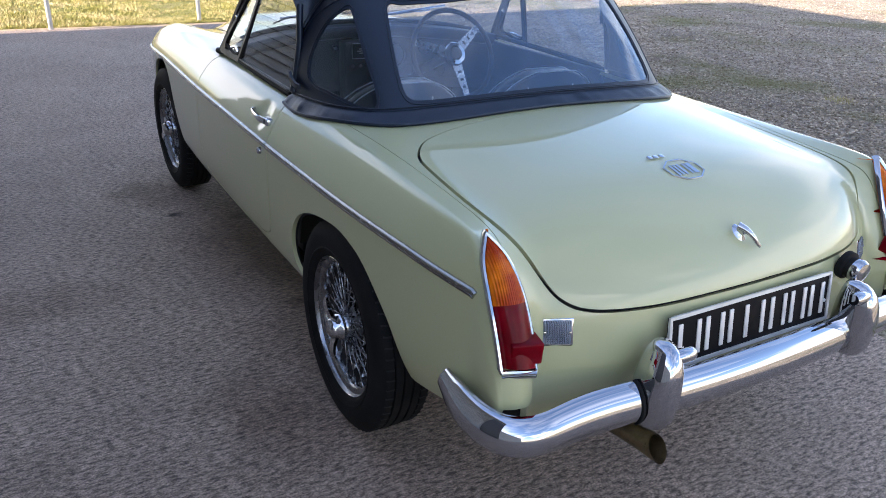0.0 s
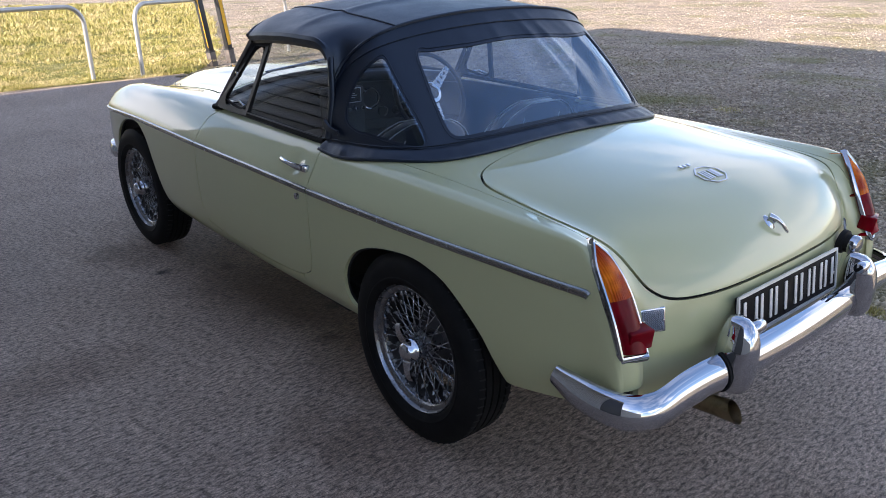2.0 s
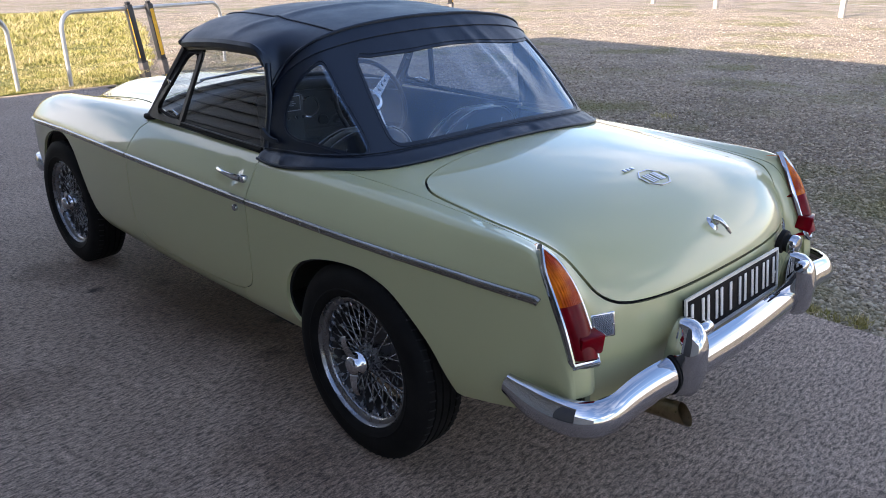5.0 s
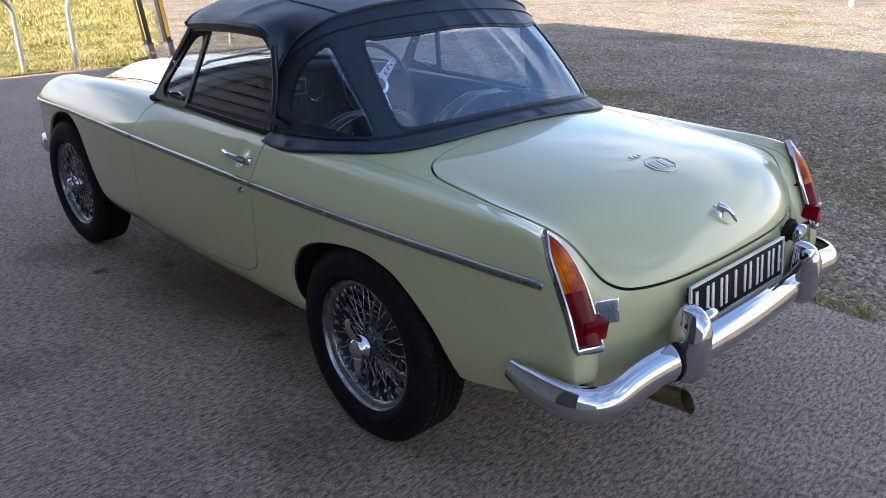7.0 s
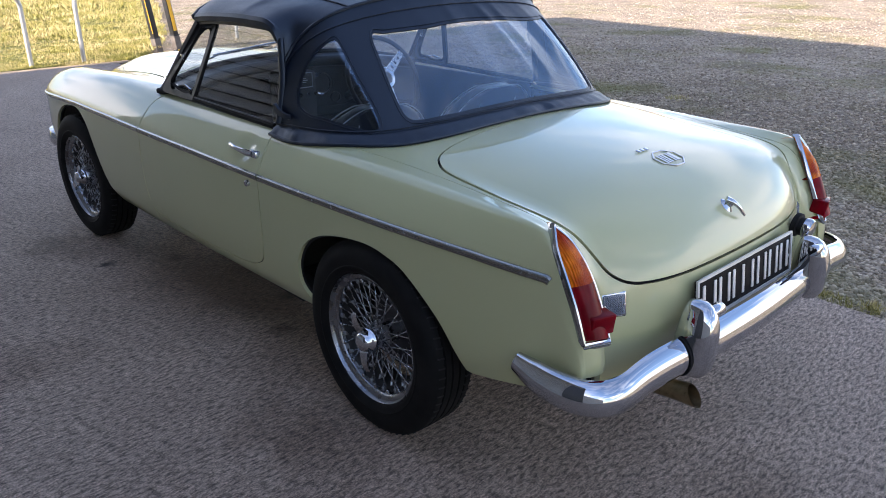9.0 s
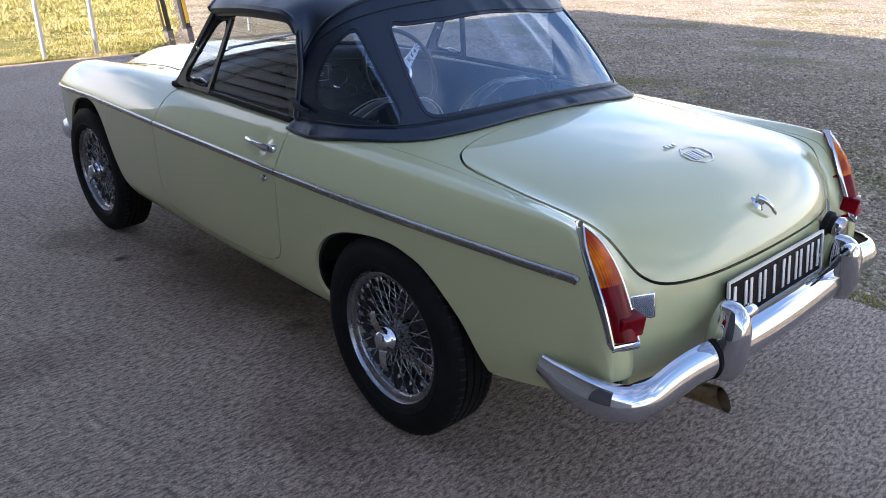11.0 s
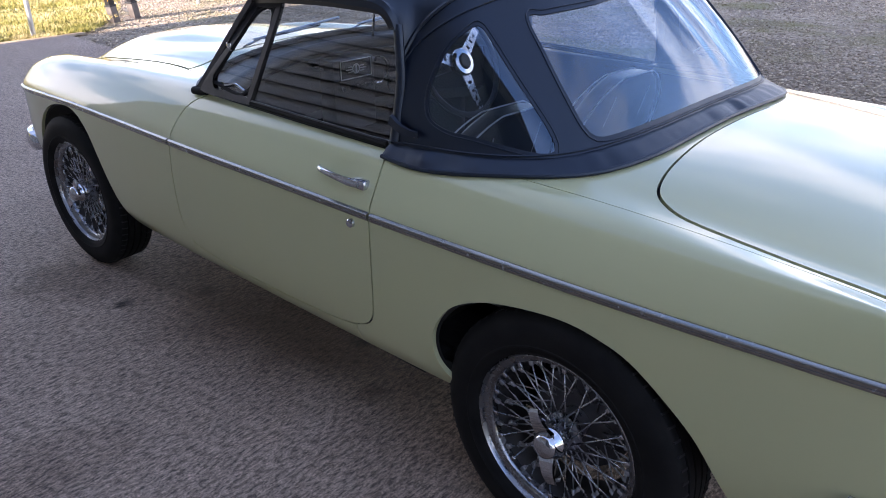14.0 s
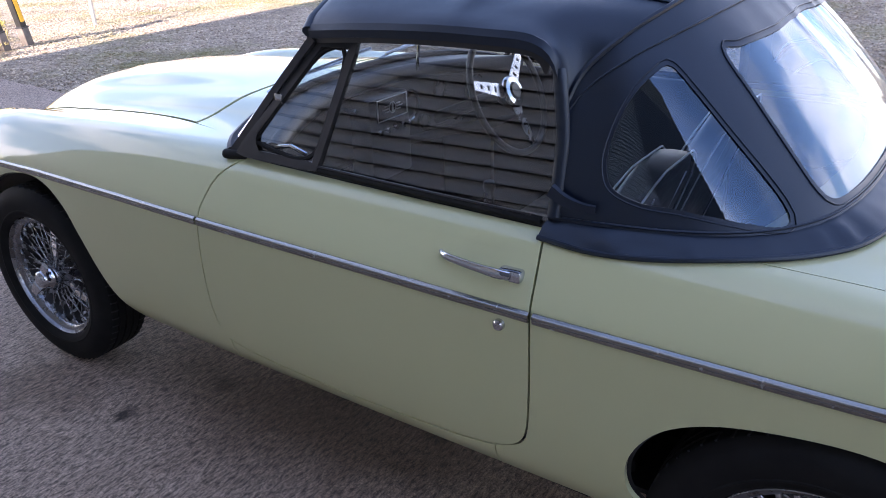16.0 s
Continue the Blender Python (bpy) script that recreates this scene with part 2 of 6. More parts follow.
PAINT = make_paint()
CHROME, STEEL = make_chrome(), make_chrome("dull_steel", .50, .12)
TRIM = make_plain("bright_strip", (.37, .37, .35), .24, 1., .1, 9)
PIPE = make_plain("burnt_steel", (.28, .21, .12), .32, .9, .35, 30)
WIRE, RIM = make_chrome("wheel_silver", .50, .36), make_chrome("rim_silver", .27, .34)
DRUM = make_plain("brake_iron", (.10, .10, .105), .5, .6, .3, 18)
# the barrel's metal painted darker, for the shade inside the wheel
BARREL_SHADE = make_plain("shaded_barrel", (.045, .043, .042), .6, .3, .35, 30)
HOOD = make_hood_cloth()
RUBBER, TYRE = make_rubber(), make_rubber("tyre_rubber", .008, .72)
BLACK = make_plain("black_frame", (.021, .021, .022), .42, 0, .3, 20)
DARK = make_plain("underside", (.010, .010, .010), .9, 0, .3, 8)
WELL = make_plain("wheel_well", (.045, .045, .034), .55, 0, .35, 6)
VINYL = make_plain("seat_vinyl", (.026, .027, .031), .40, 0, .25, 10, .001)
PIPING = make_plain("white_piping", (.72, .72, .70), .45)
CARPET = make_plain("carpet", (.012, .012, .013), .95, 0, .3, 40, .002)
CLEAR = make_pane("window_glass", (.84, .87, .88), .006, 2.02)
# the blue veil and casts put reflected sky into the sheets' colour
SHEET = make_pane("window_sheet", (.86, .93, 1.0), .012, 2.3, .055, .6, (.78, .90, 1))
QUARTER = make_pane("quarter_sheet", (.68, .74, .84), .010, 2.0, .003, .05, (.58, .78, 1))
AMBER = make_lens("amber_lens", (.34, .032, .001), (1, .26, .006), (1, .4, .05))
RED = make_lens("red_lens", (.12, .0006, .004), (.24, .001, .008), (1, .05, .03), .0)
FROST = make_lens("clear_lens", (.16, .18, .22), (.34, .37, .42), (1, 1, 1), .8)
CONCRETE, GRAVEL, STONE = make_concrete(), make_gravel_bed(), make_stone()
TURF, BLADE = make_grass_bed(), make_blade()
GALV = make_plain("galvanised_steel", (.47, .47, .46), .42, .7, .15, 9)
PLATE_BLACK = make_plain("plate_black", (.005, .005, .006), .55)
PLATE_BLACK.node_tree.nodes["Principled BSDF"].inputs["Specular IOR Level"].default_value = .12
PLATE_CHAR = make_plain("plate_silver", (.72, .72, .70), .35, .3)
BOARD = make_plain("weathered_boards", (.30, .29, .27), .7, 0, .2, 3, .003)
ROOFING = make_plain("roof_sheet", (.22, .22, .23), .6, .2, .2, 2)
SLEEVE = make_plain("weathered_steel", (.13, .112, .10), .6, .3, .3, 12)
POST_BLACK = make_plain("black_post", (.020, .020, .022), .5, 0, .3, 9)
YELLOW = make_plain("yellow_band", (.75, .42, .02), .5, 0, .15, 14)
SOIL = make_plain("trodden_soil", (.36, .27, .165), .9, 0, .45, 9, .012)
WOOD = make_plain("weathered_wood", (.46, .42, .36), .8, 0, .2, 6, .002)

# ---- making meshes ----
def emit(name, verts, faces, material, parent=None, label="", normals=None, smooth=True):
    me = bpy.data.meshes.new(name)
    me.from_pydata([tuple(map(float, v)) for v in verts], [], faces)
    me.materials.append(material)
    if smooth:
        me.shade_smooth()
    if normals is not None:
        me.normals_split_custom_set_from_vertices([tuple(map(float, n)) for n in normals])
    ob = new(name, me)
    ob.parent = parent
    return tagged(ob, label)


def emit_many(name, verts, tris, material):
    """A large plain mesh of triangles."""
    me = bpy.data.meshes.new(name)
    v, f = np.asarray(verts, np.float32).reshape(-1, 3), np.asarray(tris, np.int32).reshape(-1, 3)
    me.vertices.add(len(v)), me.loops.add(3 * len(f)), me.polygons.add(len(f))
    me.vertices.foreach_set("co", v.ravel())
    me.loops.foreach_set("vertex_index", f.ravel())
    me.polygons.foreach_set("loop_start", np.arange(len(f), dtype=np.int32) * 3)
    me.update(calc_edges=True)
    me.materials.append(material)
    return new(name, me)


def part(name, bm, material, parent, label="", smooth=True):
    """Links a bmesh as one mesh object under a thing or a part."""
    me = bpy.data.meshes.new(name)
    bmesh.ops.recalc_face_normals(bm, faces=bm.faces)
    bm.to_mesh(me)
    bm.free()
    me.materials.append(material)
    if smooth:
        me.shade_smooth()
        me.set_sharp_from_angle(angle=radians(38))
    ob = new(name, me)
    ob.parent = parent
    return tagged(ob, label)


def mirrored(verts, faces, normals=None):
    flip = np.array((-1, 1, 1))
    return np.asarray(verts) * flip, [f[::-1] for f in faces], None if normals is None else np.asarray(normals) * flip


def inside(poly, pts):
    """Which points lie in a closed outline."""
    x, y = pts[:, 0], pts[:, 1]
    hit = np.zeros(len(pts), bool)
    a, b = poly, np.roll(poly, -1, axis=0)
    for (ax, ay), (bx, by) in zip(a, b):
        if ay != by:
            cross = (ay > y) != (by > y)
            hit ^= cross & (x < (bx - ax) * (y - ay) / (by - ay) + ax)
    return hit


def drawn(points, step=.012, closed=True, round_=True):
    """A curve through a few points, in even steps. A point given twice makes a corner."""
    p = np.asarray(points, float)
    n = len(p)
    runs, out = [], []
    idx = range(n if closed else n - 1)
    for i in idx:
        a, b = p[i], p[(i + 1) % n]
        size = np.linalg.norm(b - a)
        if size < 1e-6:
            continue
        before = p[(i - 1) % n] if closed or i > 0 else a
        after = p[(i + 2) % n] if closed or i + 2 < n else b
        ta = (b - before) * .5 if round_ and np.linalg.norm(before - a) > 1e-6 else (b - a)
        tb = (after - a) * .5 if round_ and np.linalg.norm(after - b) > 1e-6 else (b - a)
        ta *= min(1, 1.3 * size / max(np.linalg.norm(ta), 1e-9))
        tb *= min(1, 1.3 * size / max(np.linalg.norm(tb), 1e-9))
        k = max(1, int(round(size / step)))
        s = (np.arange(k) / k)[:, None]
        out.append((2 * s**3 - 3 * s**2 + 1) * a + (s**3 - 2 * s**2 + s) * ta + (3 * s**2 - 2 * s**3) * b + (s**3 - s**2) * tb)
    out = np.concatenate(out)
    return out if closed else np.vstack([out, p[-1]])


def panel(skin, outline, holes=(), step=.022, thick=.012, lift=0., flange=True):
    """A piece cut from a skin along an outline: places, faces and normals, with its edges turned in."""
    rings = [np.asarray(outline), *map(np.asarray, holes)]
    lo, hi = rings[0].min(0), rings[0].max(0)
    gu, gv = np.arange(lo[0] + step / 2, hi[0], step), np.arange(lo[1] + step / 2, hi[1], step)
    pts = np.stack(np.meshgrid(gu, gv, indexing="ij"), -1).reshape(-1, 2)
    keep = inside(rings[0], pts)
    for ring in rings[1:]:
        keep &= ~inside(ring, pts)
    pts = pts[keep]
    edge_pts = np.concatenate(rings)
    if len(pts):
        near = np.full(len(pts), 9.)
        for e in edge_pts:
            near = np.minimum(near, ((pts - e) ** 2).sum(1))
        pts = pts[near > (step * .45) ** 2]
    edges, start = [], 0
    for ring in rings:
        n = len(ring)
        edges += [(start + i, start + (i + 1) % n) for i in range(n)]
        start += n
    everything = np.concatenate([edge_pts, pts]) if len(pts) else edge_pts
    got = delaunay_2d_cdt([Vector(p) for p in everything], edges, [], 0, 1e-6)
    flat2 = np.array([tuple(p) for p in got[0]])
    tris = np.array([tuple(f) for f in got[2]])
    mid = flat2[tris].mean(1)
    keep = inside(rings[0], mid)
    for ring in rings[1:]:
        keep &= ~inside(ring, mid)
    tris = tris[keep]
    place, normal = skin.at(flat2[:, 0], flat2[:, 1]), skin.normal(flat2[:, 0], flat2[:, 1])
    place = place + normal * lift
    a, b, c = place[tris[:, 0]], place[tris[:, 1]], place[tris[:, 2]]
    wrong = (np.cross(b - a, c - a) * normal[tris[:, 0]]).sum(1) < 0
    tris[wrong] = tris[wrong][:, ::-1]
    faces = [tuple(map(int, t)) for t in tris]
    verts, normals = [*place], [*normal]
    if flange:
        count = {}
        for f in faces:
            for i in range(3):
                count.setdefault(frozenset((f[i], f[(i + 1) % 3])), []).append((f[i], f[(i + 1) % 3]))
        rim = [e[0] for e in count.values() if len(e) == 1]
        top, low = {}, {}
        for i in {i for e in rim for i in e}:
            top[i] = len(verts)
            verts.append(place[i]), normals.append((0, 0, 0))
            low[i] = len(verts)
            verts.append(place[i] - normal[i] * thick), normals.append((0, 0, 0))
        faces += [(top[j], top[i], low[i], low[j]) for i, j in rim]
    return np.array(verts), faces, np.array(normals)


def both_sides(name, made, material, parent, label=""):
    left = emit(name, made[0], made[1], material, parent, label, made[2])
    v, f, n = mirrored(*made)
    return left, emit(name, v, f, material, parent, label, n)


def frames_along(path, up=(0, 0, 1)):
    """Along a path: its directions, and two ways across it."""
    p = np.asarray(path, float)
    d = np.gradient(p, axis=0)
    d /= np.maximum(np.linalg.norm(d, axis=1, keepdims=True), 1e-9)
    side = np.cross(d, np.asarray(up, float))
    side /= np.maximum(np.linalg.norm(side, axis=1, keepdims=True), 1e-9)
    return p, d, side, np.cross(side, d)


def swept(path, profile, up=(0, 0, 1), closed=False, caps=True, sizes=None):
    """Verts and faces of a profile (points across, up) drawn along a path."""
    p, d, side, above = frames_along(path, up)
    if closed:
        d = np.roll(p, -1, 0) - np.roll(p, 1, 0)
        d /= np.linalg.norm(d, axis=1, keepdims=True)
        side = np.cross(d, np.asarray(up, float))
        side /= np.maximum(np.linalg.norm(side, axis=1, keepdims=True), 1e-9)
        above = np.cross(side, d)
    prof = np.asarray(profile, float)
    size = np.ones(len(p)) if sizes is None else np.asarray(sizes, float)
    v = p[:, None] + size[:, None, None] * (prof[None, :, :1] * side[:, None] + prof[None, :, 1:] * above[:, None])
    n, m = len(p), len(prof)
    faces = [(i * m + j, i * m + (j + 1) % m, (i + 1) % n * m + (j + 1) % m, (i + 1) % n * m + j) for i in range(n if closed else n - 1) for j in range(m)]
    if caps and not closed:
        faces += [tuple(range(m))[::-1], tuple((n - 1) * m + j for j in range(m))]
    return v.reshape(-1, 3), faces


def ring_of(n, r, r2=None):
    return [(r * math.cos(2 * math.pi * k / n), (r2 or r) * math.sin(2 * math.pi * k / n)) for k in range(n)]


def to_bm(verts, faces, bm=None):
    bm = bm or bmesh.new()
    made = [bm.verts.new(tuple(map(float, v))) for v in verts]
    for f in faces:
        try:
            bm.faces.new([made[i] for i in f])
        except ValueError:
            pass
    return bm


def tube(path, radius, n=10, up=(0, 0, 1), closed=False, bm=None, sizes=None):
    return to_bm(*swept(path, ring_of(n, radius), up, closed, True, sizes), bm)


def lathe(rows, n=32, axis="x", centre=(0, 0, 0), bm=None):
    """Rows of (radius, along) turned round an axis; ends closed where the radius is 0."""
    bm = bm or bmesh.new()
    rings = []
    for r, a in rows:
        if r < 1e-6:
            rings.append([bm.verts.new(_turned(0, 0, a, axis, centre))])
        else:
            rings.append([bm.verts.new(_turned(r * math.cos(2 * math.pi * k / n), r * math.sin(2 * math.pi * k / n), a, axis, centre)) for k in range(n)])
    for p, q in zip(rings, rings[1:]):
        for k in range(n):
            f = [p[k % len(p)], p[(k + 1) % len(p)], q[(k + 1) % len(q)], q[k % len(q)]]
            f = [v for i, v in enumerate(f) if v not in f[:i]]
            if len(f) > 2:
                bm.faces.new(f)
    return bm


def _turned(c, s, a, axis, centre):
    v = {"x": (a, c, s), "y": (c, a, s), "z": (c, s, a)}[axis]
    return [v[i] + centre[i] for i in range(3)]


def box(lo, hi, bevel=0., bm=None, m=None):
    own = bmesh.new()
    bmesh.ops.create_cube(own, size=1)
    for v in own.verts:
        v.co = Vector([(lo[i] + hi[i]) / 2 + v.co[i] * (hi[i] - lo[i]) for i in range(3)])
    if bevel:
        bmesh.ops.bevel(own, geom=own.edges[:], offset=bevel, segments=2, profile=.5, affect="EDGES")
    if m is not None:
        own.transform(m)
    if bm is None:
        return own
    me = bpy.data.meshes.new("scrap")
    own.to_mesh(me)
    own.free()
    bm.from_mesh(me)
    bpy.data.meshes.remove(me)
    return bm


def thing(name, label, category, group="", kind="", at=(0, 0, 0)):
    ob = new(name)
    ob.location = at
    return tagged(ob, label, category, group, kind)


# ---- the body's surface: one smooth skin, half a car wide, over lines that run from nose to tail ----
# along the car: u = y down the middle part, and on round the nose (u > 2.8) and round the tail (u < -0.585)
# across: v = 0 on the centre line, growing outwards and down to the sill
KNOTS = [0, .31, .57, .60, .635, .675, .73, .795, .98, 1.13, 1.21]
# each station: u, then for each line x, y, z (y left out where the station is flat)
def flat(u, *xz):
    return u, [(x, u, z) for x, z in xz]
def wrapped(u, inner, rim, foot, waist):
    """Round the nose and the tail: the inner lines, the rim of the wing, and the side below it, down to its foot."""
    x, y, z = rim
    side = [(x + waist * math.sin(math.pi * min(1, k * 1.1)), y, z + (foot - z) * k) for k in (.12, .27, .55, .82, 1)]
    return u, [*inner, rim, *side]
STATIONS = [
    wrapped(3.1, [(0, 2.86, .36), (.25, 2.86, .36), (.42, 2.85, .36), (.47, 2.86, .37), (.54, 2.87, .38)], (.57, 2.86, .39), .36, .01),
    wrapped(3.0, [(0, 2.93, .52), (.25, 2.93, .52), (.42, 2.89, .52), (.47, 2.92, .54), (.55, 2.93, .56)], (.60, 2.90, .56), .36, .01),
    wrapped(2.9, [(0, 2.90, .68), (.25, 2.89, .67), (.43, 2.85, .64), (.48, 2.87, .67), (.555, 2.885, .685)], (.615, 2.85, .68), .36, .02),
    flat(2.78, (0, .78), (.25, .765), (.45, .71), (.50, .735), (.565, .758), (.630, .742), (.665, .712), (.692, .67), (.695, .52), (.685, .41), (.66, .36)),
    flat(2.6, (0, .822), (.26, .805), (.46, .755), (.515, .78), (.58, .803), (.648, .784), (.694, .737), (.724, .682), (.726, .52), (.715, .39), (.69, .33)),
    flat(2.3, (0, .858), (.28, .840), (.49, .795), (.535, .812), (.597, .831), (.660, .810), (.708, .757), (.741, .690), (.744, .52), (.732, .37), (.71, .30)),
    flat(1.9, (0, .888), (.30, .870), (.50, .832), (.545, .838), (.61, .848), (.668, .824), (.713, .763), (.746, .694), (.749, .51), (.737, .35), (.715, .303)),
    flat(1.6, (0, .905), (.31, .890), (.52, .848), (.565, .846), (.62, .848), (.672, .823), (.714, .763), (.748, .697), (.751, .50), (.738, .34), (.715, .298)),
    flat(1.3, (0, .905), (.31, .890), (.55, .852), (.585, .848), (.63, .842), (.673, .818), (.712, .761), (.747, .697), (.750, .50), (.737, .34), (.713, .298)),
    flat(.9, (0, .89), (.31, .88), (.56, .845), (.590, .840), (.63, .833), (.668, .811), (.704, .757), (.740, .694), (.743, .50), (.730, .34), (.707, .298)),
    flat(.5, (0, .875), (.31, .87), (.56, .838), (.588, .834), (.628, .827), (.663, .806), (.697, .753), (.732, .691), (.735, .50), (.722, .34), (.700, .300)),
    flat(.1, (0, .868), (.31, .860), (.555, .832), (.583, .826), (.627, .824), (.665, .798), (.695, .750), (.722, .689), (.724, .50), (.713, .36), (.695, .308)),
    flat(-.2, (0, .855), (.31, .846), (.56, .808), (.598, .809), (.635, .814), (.664, .790), (.688, .747), (.708, .688), (.709, .52), (.70, .38), (.68, .315)),
    flat(-.45, (0, .828), (.31, .818), (.565, .785), (.610, .796), (.640, .805), (.659, .784), (.673, .744), (.686, .687), (.687, .53), (.681, .41), (.668, .355)),
    flat(-.585, (0, .787), (.31, .778), (.565, .760), (.625, .784), (.640, .791), (.649, .780), (.660, .743), (.668, .686), (.670, .54), (.667, .44), (.659, .385)),
    wrapped(-.66, [(0, -.705, .722), (.31, -.690, .722), (.560, -.630, .715), (.606, -.640, .735), (.640, -.638, .735)], (.655, -.628, .735), .395, .010),
    wrapped(-.74, [(0, -.752, .640), (.31, -.738, .640), (.558, -.668, .640), (.588, -.690, .650), (.640, -.690, .650)], (.654, -.680, .650), .405, .012),
    wrapped(-.82, [(0, -.762, .535), (.31, -.750, .535), (.558, -.688, .535), (.585, -.738, .545), (.636, -.732, .545)], (.652, -.722, .545), .415, .010),
    wrapped(-.90, [(0, -.756, .440), (.31, -.746, .440), (.558, -.690, .440), (.585, -.748, .455), (.630, -.742, .455)], (.648, -.732, .455), .395, .005),
    wrapped(-.96, [(0, -.735, .375), (.31, -.728, .375), (.556, -.680, .370), (.582, -.740, .375), (.625, -.735, .375)], (.642, -.727, .375), .372, 0),
]
def pchip(x, y, at):
    """Smooth values through (x, y) with no overshoot; y may have many columns."""
    x, y, at = np.asarray(x, float), np.asarray(y, float), np.asarray(at, float)
    h = np.diff(x)
    d = np.diff(y, axis=0) / h.reshape(-1, *[1] * (y.ndim - 1))
    m = np.zeros_like(y)
    w1, w2 = 2 * h[1:] + h[:-1], h[1:] + 2 * h[:-1]
    shape = (-1, *[1] * (y.ndim - 1))
    w1, w2 = w1.reshape(shape), w2.reshape(shape)
    ok = d[1:] * d[:-1] > 0
    safe = np.where(ok, (w1 / np.where(ok, d[:-1], 1) + w2 / np.where(ok, d[1:], 1)), 1)
    m[1:-1] = np.where(ok, (w1 + w2) / safe, 0)
    m[0], m[-1] = d[0], d[-1]
    k = np.clip(np.searchsorted(x, at) - 1, 0, len(x) - 2)
    s = ((at - x[k]) / h[k]).reshape(shape)
    hk = h[k].reshape(shape)
    return (1 + 2 * s) * (1 - s) ** 2 * y[k] + s * (1 - s) ** 2 * hk * m[k] + s * s * (3 - 2 * s) * y[k + 1] + s * s * (s - 1) * hk * m[k + 1]
def smoothed(grid, axis, sigma):
    n = int(3 * sigma) + 1
    w = np.exp(-.5 * (np.arange(-n, n + 1) / sigma) ** 2)
    w /= w.sum()
    g = np.moveaxis(grid, axis, 0)
    low = 2 * g[:1] - g[1:n + 1][::-1]
    high = 2 * g[-1:] - g[-n - 1:-1][::-1]
    padded = np.concatenate([low, g, high])
    return np.moveaxis(sum(wk * padded[i:i + len(g)] for i, wk in enumerate(w)), 0, axis)
class Skin:
    """A surface kept as a fine grid of places, read between its cells, with its normals."""
    def __init__(self, u, v, grid, out=1):
        self.u, self.v, self.grid = u, v, grid
        du, dv = np.gradient(grid, axis=0), np.gradient(grid, axis=1)
        n = out * np.cross(du, dv)
        self.normals = n / np.maximum(np.linalg.norm(n, axis=-1, keepdims=True), 1e-9)
    def read(self, table, u, v):
        i = np.clip((np.asarray(u, float) - self.u[0]) / (self.u[1] - self.u[0]), 0, len(self.u) - 1.001)
        j = np.clip((np.asarray(v, float) - self.v[0]) / (self.v[1] - self.v[0]), 0, len(self.v) - 1.001)
        a, b = i.astype(int), j.astype(int)
        s, t = (i - a)[..., None], (j - b)[..., None]
        return (table[a, b] * (1 - s) + table[a + 1, b] * s) * (1 - t) + (table[a, b + 1] * (1 - s) + table[a + 1, b + 1] * s) * t
    def at(self, u, v):
        return self.read(self.grid, u, v)
    def normal(self, u, v):
        n = self.read(self.normals, u, v)
        return n / np.linalg.norm(n, axis=-1, keepdims=True)
def ease(a, b, t):
    t = np.clip((t - a) / (b - a), 0, 1)
    return t * t * (3 - 2 * t)
def fair_tail(us, vs, grid):
    """The boot lid and the panel under it: one clean crown from side to side, fair from deck to valance."""
    inner = np.abs(vs) < .55
    v = vs[inner]
    even, odd = np.stack([v ** 0, v ** 2, v ** 4], 1), np.stack([v, v ** 3], 1)
    all_even, all_odd = np.stack([vs ** 0, vs ** 2, vs ** 4], 1), np.stack([vs, vs ** 3], 1)
    clean = np.stack([(all_odd @ np.linalg.lstsq(odd, grid[:, inner, 0].T, rcond=None)[0]).T,
                      *[(all_even @ np.linalg.lstsq(even, grid[:, inner, k].T, rcond=None)[0]).T for k in (1, 2)]], -1)
    once = smoothed(clean, 0, 9.0)
    clean = 2 * once - smoothed(once, 0, 9.0)
    share = (ease(.575, .535, np.abs(vs))[None] * (ease(-.93, -.84, us) * ease(.16, .02, us))[:, None])[..., None]
    out = grid * (1 - share) + clean * share
    # where lid and wing meet the surface turns softly
    near = (ease(.50, .54, np.abs(vs)) * ease(.66, .61, np.abs(vs)))[None, :, None] * ease(.2, .05, us)[:, None, None] * ease(-.80, -.70, us)[:, None, None]
    return out * (1 - near) + smoothed(out, 1, 3.0) * near
